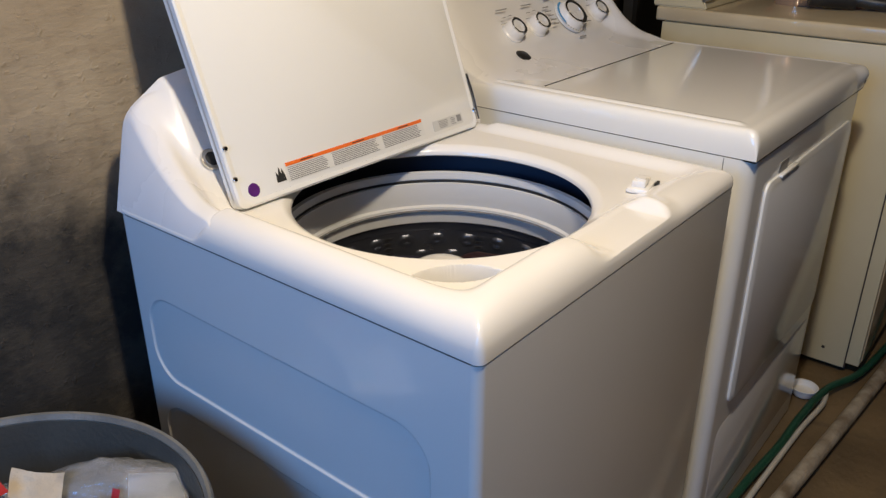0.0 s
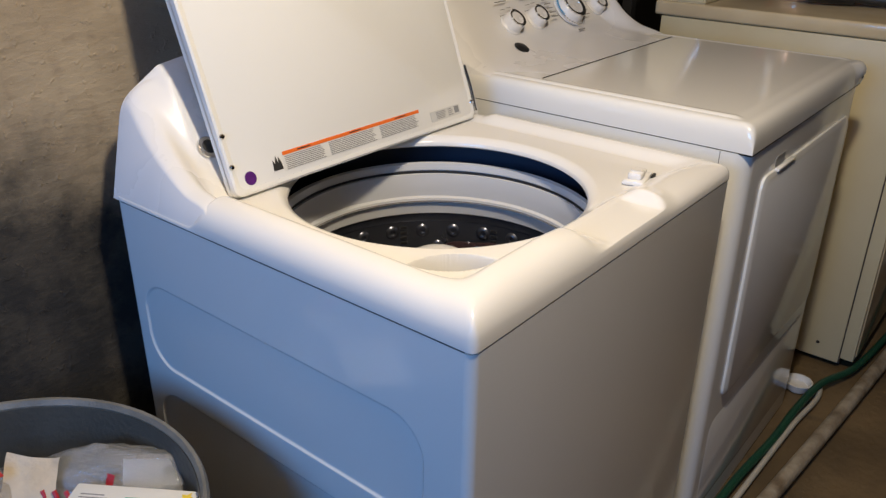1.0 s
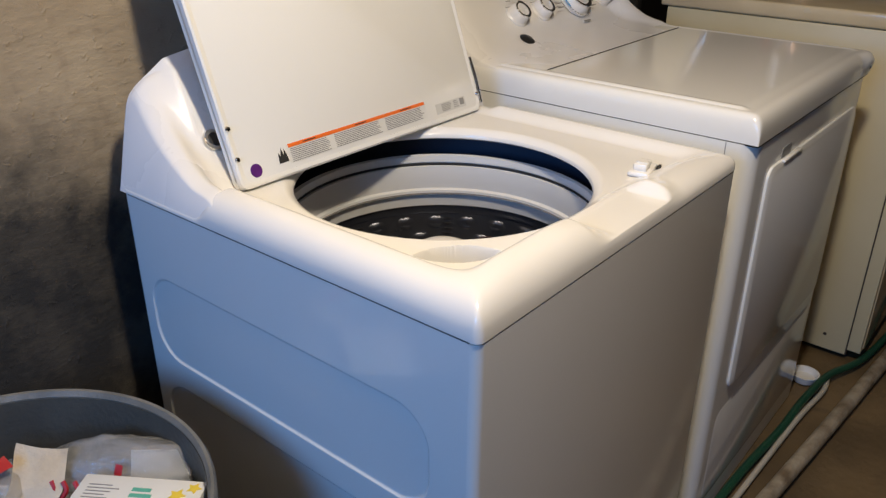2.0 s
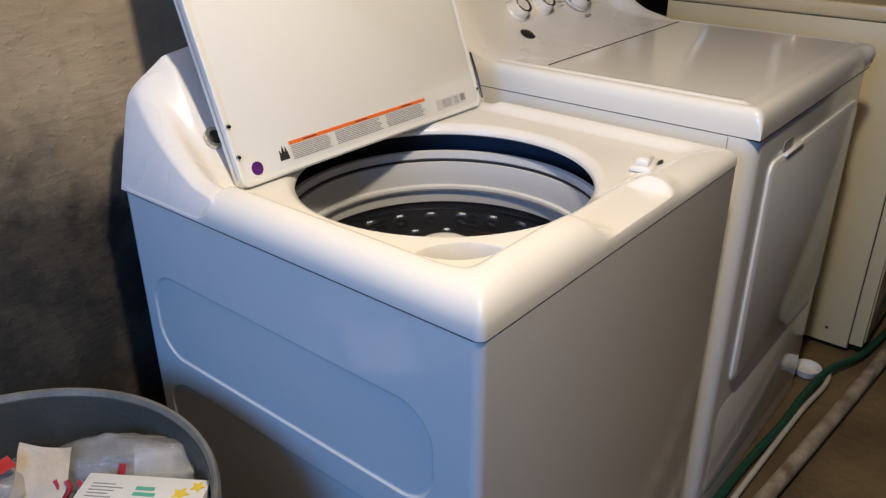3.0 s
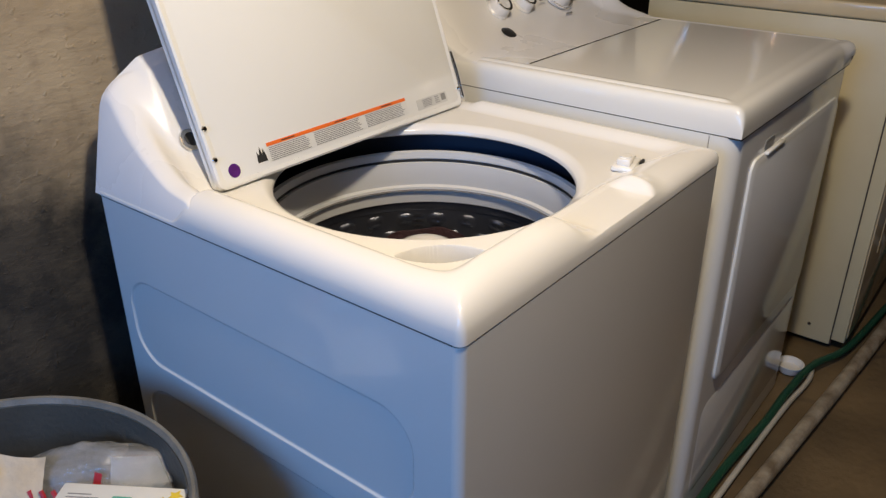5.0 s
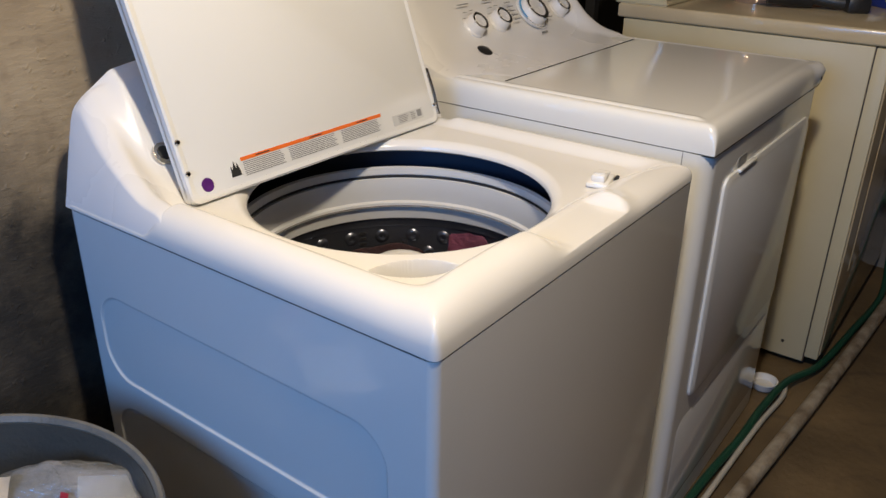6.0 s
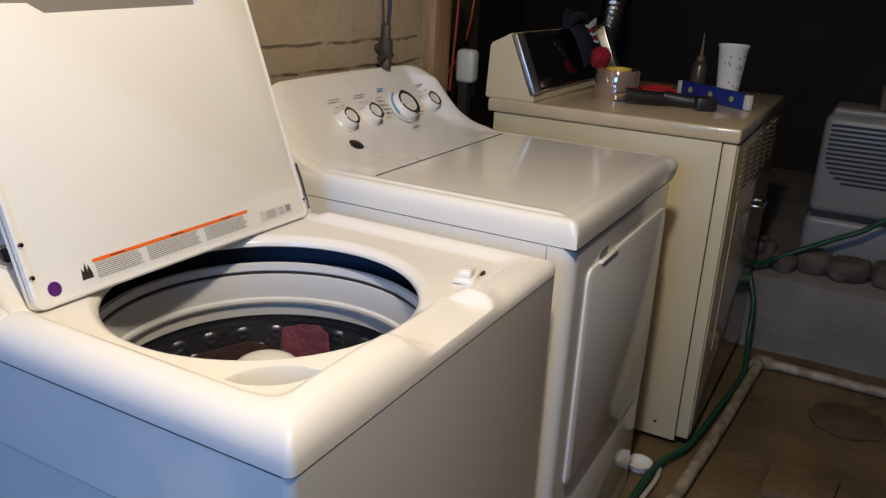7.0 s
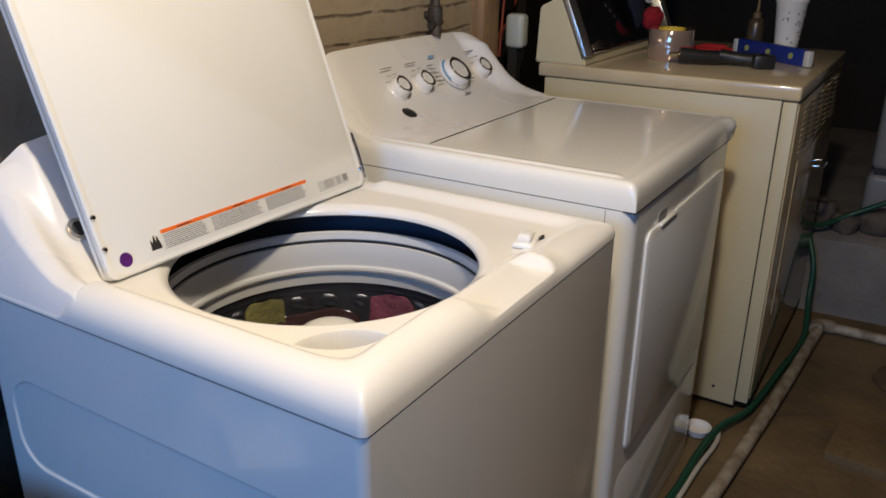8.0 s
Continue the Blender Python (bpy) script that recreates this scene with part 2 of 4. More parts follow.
def thing(name, x, y, z, label, category, group="", rz=0):
    ob = new(name)
    ob.empty_display_size = 0.05
    ob.matrix_basis = pose(x, y, z, 0, 0, rz)
    return tagged(ob, label, category, group)


def add_box(bm, x0, x1, y0, y1, z0, z1, bevel=0.0, seg=2, m=None):
    ret = bmesh.ops.create_cube(bm, size=1.0)
    vs = ret["verts"]
    bmesh.ops.scale(bm, vec=(x1 - x0, y1 - y0, z1 - z0), verts=vs)
    bmesh.ops.translate(bm, vec=((x0 + x1) / 2, (y0 + y1) / 2, (z0 + z1) / 2), verts=vs)
    if bevel:
        es = list({e for v in vs for e in v.link_edges})
        ret = bmesh.ops.bevel(bm, geom=es, offset=bevel, segments=seg, profile=0.5, affect="EDGES")
        vs = list({v for v in ret["verts"]} | {v for v in vs if v.is_valid})
    if m is not None:
        bmesh.ops.transform(bm, matrix=m, verts=vs)
    return bm


def box(*a, **k):
    return add_box(bmesh.new(), *a, **k)


def lathe(profile, n=48, cx=0.0, cy=0.0, closed=False, bm=None):
    """Turns a list of (radius, height) about the upright axis."""
    bm = bm or bmesh.new()
    rings = []
    for r, z in profile:
        if r < 1e-5:
            rings.append([bm.verts.new((cx, cy, z))] * n)
        else:
            rings.append([bm.verts.new((cx + r * math.cos(2 * math.pi * i / n), cy + r * math.sin(2 * math.pi * i / n), z)) for i in range(n)])
    pairs = list(zip(rings, rings[1:])) + ([(rings[-1], rings[0])] if closed else [])
    for a, b in pairs:
        for i in range(n):
            j = (i + 1) % n
            quad = []
            for v in (a[i], a[j], b[j], b[i]):
                if v not in quad:
                    quad.append(v)
            if len(quad) > 2:
                bm.faces.new(quad)
    return bm


def smooth_path(pts, per=8):
    """Catmull-Rom through the points."""
    pts = [Vector(p) for p in pts]
    ext = [pts[0] * 2 - pts[1], *pts, pts[-1] * 2 - pts[-2]]
    out = []
    for i in range(1, len(ext) - 2):
        p0, p1, p2, p3 = ext[i - 1:i + 3]
        for k in range(per):
            t = k / per
            out.append(0.5 * (2 * p1 + (p2 - p0) * t + (2 * p0 - 5 * p1 + 4 * p2 - p3) * t * t + (3 * p1 - p0 - 3 * p2 + p3) * t ** 3))
    return out + [pts[-1]]


def sweep(pts, r, n=12, per=8, wave=0.0, bm=None):
    """A round tube along a smooth path, with an optional corrugation."""
    bm = bm or bmesh.new()
    pts = smooth_path(pts, per)
    rings = []
    side = None
    for i, p in enumerate(pts):
        d = (pts[min(i + 1, len(pts) - 1)] - pts[max(i - 1, 0)]).normalized()
        if side is None:
            side = d.orthogonal().normalized()
        side = (side - d * side.dot(d)).normalized()
        up = d.cross(side)
        rr = r * (1 + wave * (1 if i % 2 else -1))
        rings.append([bm.verts.new(p + rr * (math.cos(2 * math.pi * k / n) * side + math.sin(2 * math.pi * k / n) * up)) for k in range(n)])
    for a, b in zip(rings, rings[1:]):
        for i in range(n):
            j = (i + 1) % n
            bm.faces.new((a[i], a[j], b[j], b[i]))
    bm.faces.new(rings[0])
    bm.faces.new(rings[-1])
    return bm


def grid(rows, closed=False, bm=None):
    """Faces between equal rows of points."""
    bm = bm or bmesh.new()
    vs = [[bm.verts.new(p) for p in row] for row in rows]
    for a, b in zip(vs, vs[1:]):
        k = len(a)
        for i in range(k if closed else k - 1):
            j = (i + 1) % k
            bm.faces.new((a[i], a[j], b[j], b[i]))
    return bm


def rounded_rect(x0, x1, y0, y1, r, n=6):
    out = []
    for cx, cy, a0 in ((x1 - r, y1 - r, 0), (x0 + r, y1 - r, 90), (x0 + r, y0 + r, 180), (x1 - r, y0 + r, 270)):
        for i in range(n + 1):
            a = radians(a0 + 90 * i / n)
            out.append((cx + r * math.cos(a), cy + r * math.sin(a)))
    return out


def plate(outline, z0, z1, edge=0.0, bm=None, back=True):
    """An upright extrusion of a flat outline; edge: width of a chamfer round its top."""
    bm = bm or bmesh.new()
    cx = sum(p[0] for p in outline) / len(outline)
    cy = sum(p[1] for p in outline) / len(outline)
    w = max(p[0] for p in outline) - min(p[0] for p in outline)
    h = max(p[1] for p in outline) - min(p[1] for p in outline)
    loops = [[(x, y, z0) for x, y in outline]]
    if edge:
        loops.append([(x, y, z1 - edge * 0.5) for x, y in outline])
        loops.append([(cx + (x - cx) * (1 - 2 * edge / w), cy + (y - cy) * (1 - 2 * edge / h), z1) for x, y in outline])
    else:
        loops.append([(x, y, z1) for x, y in outline])
    vs = [[bm.verts.new(p) for p in loop] for loop in loops]
    k = len(outline)
    for a, b in zip(vs, vs[1:]):
        for i in range(k):
            j = (i + 1) % k
            bm.faces.new((a[i], a[j], b[j], b[i]))
    bm.faces.new(vs[-1])
    if back:
        bm.faces.new(vs[0][::-1])
    return bm


def smoothstep(a, b, x):
    t = min(1.0, max(0.0, (x - a) / (b - a)))
    return t * t * (3 - 2 * t)


def bars(bm, x0, x1, y0, y1, lines, fill=0.5, z0=0.0, z1=0.0004, ragged=0.1):
    """Lines of unreadable print as plain bars."""
    step = (y1 - y0) / lines
    for i in range(lines):
        y = y1 - (i + 0.5) * step
        end = x1 - (x1 - x0) * ragged * random.random()
        add_box(bm, x0, end, y - step * fill / 2, y + step * fill / 2, z0, z1)
    return bm


# ---- the cellar ----
def structure(ob):
    return tagged(ob, kind="structure")


def build_cellar():
    b = bmesh.new()
    n = 60
    rows = [[(-2.6 + 7.2 * i / n, -3.6 + 5.4 * j / n, 0.006 * noise.noise((i * 0.35, j * 0.35, 0)) - 0.006) for i in range(n + 1)] for j in range(n + 1)]
    floor = structure(part("floor", grid(rows), FLOOR))
    floor["label"] = "brown stained concrete cellar floor"
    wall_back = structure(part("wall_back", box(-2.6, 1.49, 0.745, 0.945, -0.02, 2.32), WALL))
    wall_back["label"] = "beige parged wall, black stains and painted shade near the ground"
    # left wall in four pieces round the window opening
    w = bmesh.new()
    add_box(w, -2.8, -2.6, -3.6, -0.72, -0.02, 2.32)
    add_box(w, -2.8, -2.6, 0.48, 0.945, -0.02, 2.32)
    add_box(w, -2.8, -2.6, -0.72, 0.48, -0.02, 1.20)
    add_box(w, -2.8, -2.6, -0.72, 0.48, 2.16, 2.32)
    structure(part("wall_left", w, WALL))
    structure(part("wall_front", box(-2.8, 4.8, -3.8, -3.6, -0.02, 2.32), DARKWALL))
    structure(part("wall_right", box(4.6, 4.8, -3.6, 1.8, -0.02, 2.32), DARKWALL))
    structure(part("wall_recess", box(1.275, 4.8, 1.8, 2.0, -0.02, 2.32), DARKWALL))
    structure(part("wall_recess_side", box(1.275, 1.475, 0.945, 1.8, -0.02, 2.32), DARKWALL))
    structure(part("ceiling", box(-2.8, 4.8, -3.8, 2.0, 2.32, 2.42), CEILING))
    # raised ledge with a rough face
    rows = []
    for j in range(61):
        y = -3.6 + 5.4 * j / 60
        row = []
        for x, z in ((2.57, -0.01), (2.57, 0.08), (2.565, 0.16), (2.57, 0.24), (2.58, 0.285), (2.61, 0.30), (2.8, 0.30), (3.2, 0.30), (4.6, 0.30)):
            k = noise.noise((x * 7, y * 7, z * 9))
            row.append((x + (0.008 * k if z < 0.29 else 0), y, z + (0.008 * k if z > 0.2 else 0)))
        rows.append(row)
    ledge = structure(part("ledge", grid(rows), LEDGE))
    ledge["label"] = "raised rough grey concrete ledge along the floor"


build_cellar()


def rounded_rect_distance(x, y, w, d, r):
    """How far a point lies inside a rounded rectangle that starts at the origin."""
    qx, qy = abs(x - w / 2) - (w / 2 - r), abs(y - d / 2) - (d / 2 - r)
    return -(math.hypot(max(qx, 0), max(qy, 0)) + min(max(qx, qy), 0) - r)


def console(base, bottom, front, face, arm, spread, lean_in, start_right, width, arch, name, parent, tuck=0.0, round_end=0.16, roll=0.045, arm_right=None, round_right=None):
    """The swept control console at a machine's back: arms at its ends that lean inwards, a hollow face between them."""
    mid = smooth_path([(y, 0.0, base + z) for y, z in face], 6)
    end = smooth_path([(y, 0.0, base + z) for y, z in arm], 6)
    end_right = smooth_path([(y, 0.0, base + z) for y, z in arm_right or arm], 6)
    back = face[-1][0]
    rows = []
    n = 150
    for i in range(n + 1):
        x = width * (0.75 * (0.5 - 0.5 * math.cos(math.pi * i / n)) + 0.25 * i / n)
        u = min(x, width - x)
        w = smoothstep(spread[0], spread[1], u)
        drop = round_right if round_right and x > width / 2 else round_end
        g = 1 - drop + drop * math.sqrt(max(0.0, 1 - (1 - min(u, roll) / roll) ** 2))
        row = []
        for a, b in zip(end_right if x > width / 2 else end, mid):
            p = a.lerp(b, w)
            rise = max(0.0, p.z - base) / 0.13
            z = bottom + (p.z - bottom) * g + arch * (1 - (2 * x / width - 1) ** 2) * smoothstep(0.25, 1.0, rise)
            y = p.x
            if tuck:
                k = smoothstep(0.105, 0.18, u)
                y += k * max(0.0, (back - y) / (back - 0.054)) * (tuck - 0.054)
            if x > width / 2:
                y = start_right + (y - 0.0) * (back - start_right) / back
            inset = lean_in * min(1.1, max(0.0, z - bottom) / 0.16) * (1 - smoothstep(0.0, 0.16, u))
            row.append((x + (inset if x < width / 2 else -inset), front + y, z))
        rows.append(row)
    rows.insert(0, [(0.0, p[1], min(p[2], bottom)) for p in rows[0]])
    rows.append([(width, p[1], min(p[2], bottom)) for p in rows[-1]])
    return part(name, grid(rows), CONSOLE, parent)


def machine_shell(bm, w, y0, y1, z0, z1, r, open_left=False):
    """Four sheet-metal sides with rounded upright corners, open at the top; open_left leaves room for a side sheet of its own."""
    outer = rounded_rect(0, w, y0, y1, r)
    inner = rounded_rect(0.004, w - 0.004, y0 + 0.004, y1 - 0.004, r - 0.003)
    if open_left:
        k = len(outer) // 2
        outer, inner = outer[k:] + outer[:k], inner[k:] + inner[:k]
    rows = [[(x, y, z0) for x, y in outer], [(x, y, z1) for x, y in outer], [(x, y, z1) for x, y in inner], [(x, y, z0) for x, y in inner]]
    return grid(rows, closed=not open_left, bm=bm)


def pressed_sheet(y0, y1, cells):
    """A steel sheet in the plane x = 0 with shallow panels pressed into it, one in each cell."""
    bm = bmesh.new()
    for (c0, c1), (p0, p1, z0, z1, r) in cells:
        loops = [(0.0, rounded_rect(y0, y1, c0, c1, 0.0005, 14))]
        for inset, deep in ((-0.002, 0.0), (0.0, 0.0), (0.0007, 0.0004), (0.0024, 0.0021), (0.0034, 0.0026), (0.006, 0.0027)):
            loops.append((deep, rounded_rect(p0 + inset, p1 - inset, z0 + inset, z1 - inset, r - inset, 14)))
        vs = [[bm.verts.new((deep, y, z)) for y, z in loop] for deep, loop in loops]
        k = len(vs[0])
        for a, b in zip(vs, vs[1:]):
            for i in range(k):
                j = (i + 1) % k
                bm.faces.new((a[i], a[j], b[j], b[i]))
        bm.faces.new(vs[-1])
    return bm


def knob(parent, x, y, z, tilt, r):
    m = pose(x, y, z, 90 - tilt, 0, 0)
    k = part("knob", lathe([(r * 1.12, 0), (r * 1.12, 0.003), (r, 0.006), (r * 0.94, 0.019), (r * 0.86, 0.023), (r * 0.72, 0.024), (0, 0.024)], 40), CONSOLE, parent, m=m)
    part("knob_ring", lathe([(r * 0.80, 0.0235), (r * 0.80, 0.0262), (r * 0.66, 0.0262), (r * 0.66, 0.0235)], 40, closed=True), CHROME, k, "chrome ring")
    a = bmesh.new()
    for i in range(22):
        t0, t1 = radians(-100 + 9 * i), radians(-100 + 9 * i + 9)
        q = [(r * f * math.cos(t), r * f * math.sin(t), 0.0268) for f, t in ((0.90, t0), (0.90, t1), (0.67, t1), (0.67, t0))]
        a.faces.new([a.verts.new(p) for p in q])
    part("knob_band", a, INK_DARK, k, "black half ring")
    part("pointer", box(-r * 0.9, -r * 0.55, -0.0018, 0.0018, 0.024, 0.0282), PLASTIC, k, "white pointer")
    return k


def face_point(front, base, s):
    """A place and lean on the console's hollow face at the height s over its base."""
    return front + (0.195 + (s - 0.052) * 1.04), base + s, 45.0


# ---- washing machine ----
def build_washer():
    w, d = 0.686, 0.66
    washer = thing("washing_machine", 0, 0, 0, "white top-loading washing machine running with its lid open", "washing machine")
    b = machine_shell(bmesh.new(), w, 0.0005, d, 0.0, 0.8396, 0.012, open_left=True)
    part("cabinet", b, ENAMEL, washer, "white enamelled steel cabinet")
    sheet_ = pressed_sheet(0.0125, d - 0.012, (((0.5515, 0.8396), (0.066, 0.625, 0.575, 0.722, 0.055)), ((0.0, 0.5515), (0.066, 0.625, 0.14, 0.528, 0.055))))
    part("side_sheet", sheet_, ENAMEL, washer, "side sheet with two pressed panels")
    part("seam", machine_shell(bmesh.new(), w - 0.004, 0.003, d - 0.002, 0.8340, 0.8430, 0.012), GRIP, washer, "dark seam under the cover", m=Matrix.Translation((0.002, 0, 0)))
    # top cover: crowned rim, lower deck, round opening, scoop in the front rim, hollow of the bleach cup
    cx, cy, r0 = 0.343, 0.328, 0.228
    n, k = 1200, 130
    rows = []
    for i in range(n):
        a = 2 * math.pi * i / n
        ca, sa = math.cos(a), math.sin(a)
        lo, hi = r0, 0.6
        for _ in range(40):
            mid = (lo + hi) / 2
            if rounded_rect_distance(cx + mid * ca, cy + mid * sa, w, d, 0.010) > 0:
                lo = mid
            else:
                hi = mid
        row = []
        for j in range(k + 1):
            f = j / k
            f = 0.7 * f + 0.3 * (0.5 - 0.5 * math.cos(math.pi * f))
            rr = r0 + (hi - r0) * f
            x, y = cx + rr * ca, cy + rr * sa
            if y < d * 0.8:
                # contours that grow rounder away from the edge
                near = (max(x, 1e-4) ** -5 + max(y, 1e-4) ** -5 + max(w - x, 1e-4) ** -5) ** -0.2
                dist = min(rounded_rect_distance(x, y, w, d + 0.3, 0.010), near)
            else:
                dist = min(x, w - x)
            dist = max(dist, 0.0)
            mixw = smoothstep(-0.06, 0.06, y - min(x, w - x))
            crown, foot = 0.044 + (0.040 - 0.044) * mixw, 0.098 - 0.004 * mixw
            right = mixw * smoothstep(0.3, 0.45, x)
            crown, foot = crown + (0.018 - crown) * right, foot + (0.048 - foot) * right
            front_low = (1 - mixw) * (0.010 * smoothstep(0.18, 0.32, x) + 0.014 * smoothstep(0.42, 0.50, x))
            top = 0.894 - 0.008 * mixw - 0.020 * right - front_low
            top += (0.857 - top) * smoothstep(0.452, 0.485, y)
            if dist < crown:
                z = 0.842 + (top - 0.842) * max(0.0, 1 - (1 - dist / crown) ** 2.3) ** (1 / 2.3)
            else:
                z = 0.852 + (top - 0.852) * (1 - smoothstep(crown, foot, dist))
            # finger scoop in the front rim
            s = smoothstep(0.235, 0.30, x) * (1 - smoothstep(0.436, 0.458, x)) * (1 - smoothstep(0.066, 0.09, y))
            z = z + (0.861 - z) * s if z > 0.861 else z
            # hollow of the bleach cup
            ux, uy = ((x - 0.138) + (y - 0.136)) / 1.4142, ((x - 0.138) - (y - 0.136)) / 1.4142
            lens = 0.080 - max(math.hypot(ux - 0.056, uy), math.hypot(ux + 0.056, uy))
            z -= 0.055 * smoothstep(0.0, 0.006, lens)
            e0 = rr - r0
            if e0 < 0.016:
                z -= 0.010 * (1 - e0 / 0.016) ** 2
            row.append((x, y, z))
        inner = [(cx + q * ca, cy + q * sa, z) for q, z in ((r0 + 0.012, 0.834), (r0 + 0.004, 0.833), (r0 - 0.0005, 0.836))]
        outer = row[-1]
        rows.append(inner + row + [(outer[0], outer[1], 0.8415), (cx + (outer[0] - cx) * 0.985, cy + (outer[1] - cy) * 0.985, 0.8412)])
    b = bmesh.new()
    vs = [[b.verts.new(p) for p in row] for row in rows]
    for i in range(n):
        a, c = vs[i], vs[(i + 1) % n]
        for j in range(len(a) - 1):
            b.faces.new((a[j], a[j + 1], c[j + 1], c[j]))
    part("top_cover", b, PLASTIC, washer, "glossy white top cover with a round opening")
    # outer tub, agitator
    part("outer_tub", lathe([(0.318, 0.838), (0.318, 0.25), (0.0, 0.24)], 96, cx, cy), TUB, washer, "dark outer tub")
    part("agitator", lathe([(0.0, 0.736), (0.014, 0.7355), (0.032, 0.732), (0.045, 0.726), (0.052, 0.716), (0.053, 0.706), (0.048, 0.698), (0.050, 0.60), (0.062, 0.45), (0.09, 0.36), (0.15, 0.31)], 64, cx, cy), PLASTIC, washer, "white agitator with a domed cap")
    # lid switch bracket
    b = box(-0.024, 0.024, -0.014, 0.014, 0.0, 0.007, bevel=0.003)
    add_box(b, -0.018, 0.004, -0.009, 0.009, 0.006, 0.016, bevel=0.003)
    add_box(b, 0.008, 0.020, -0.007, 0.009, 0.006, 0.012, bevel=0.002)
    lathe([(0.0, 0.018), (0.007, 0.018), (0.008, 0.012)], 16, -0.007, 0.0, bm=b)
    latch = part("lid_latch", b, PLASTIC, washer, "pale plastic lid latch", m=pose(0.545, 0.096, 0.853, 0, 0, 12) @ Matrix.Scale(1.2, 4))
    part("slot", box(0.010, 0.026, -0.018, -0.0145, 0.0005, 0.005), DARK, latch, "dark slot")
    # console
    con = console(0.862, 0.8412, 0.446, ((0.054, -0.0206), (0.056, -0.010), (0.066, -0.006), (0.080, 0.010), (0.098, 0.032), (0.122, 0.062), (0.150, 0.098), (0.172, 0.124), (0.190, 0.142), (0.216, 0.140), (0.220, -0.0206)),
                  ((0.002, -0.0206), (0.003, 0.018), (0.050, 0.031), (0.097, 0.055), (0.140, 0.083), (0.172, 0.111), (0.190, 0.130), (0.203, 0.139), (0.214, 0.136), (0.219, 0.118), (0.220, -0.0206)),
                  (0.018, 0.072), 0.040, 0.060, w, 0.022, "console", washer, tuck=0.124, round_end=0.2)
    part("badge", lathe([(0.0, 0.004), (0.012, 0.004), (0.016, 0.003), (0.0175, 0.0)], 32), CHROME, con, "round chrome badge", m=pose(0.100, 0.560, 0.917, 52, 0, 0))
    part("badge_centre", lathe([(0.0, 0.0052), (0.010, 0.0048), (0.0112, 0.0035)], 32), INK_DARK, con, "dark badge centre", m=pose(0.100, 0.560, 0.917, 52, 0, 0))
    for q, (x, z, ww) in enumerate(((0.128, 0.992, 0.016), (0.122, 0.973, 0.022), (0.118, 0.960, 0.018))):
        y, zz, lean = (0.446 + 0.122 + (z - 0.924) * 0.78, z, 38)
        part("print_bar", box(0, ww, -0.002, 0.002, 0.0, 0.001), INK_DARK, con, m=pose(x, y - 0.004, zz + 0.003, 52, 0, 0))
    for x, r in ((0.155, 0.024), (0.25, 0.024), (0.40, 0.034), (0.53, 0.024)):
        y, z, lean = (0.446 + 0.172, 0.947, 26.0)
        knob(con, x, y - 0.002, z, lean, r)
    build_lid(washer)
    build_basket(washer, cx, cy)
    return washer


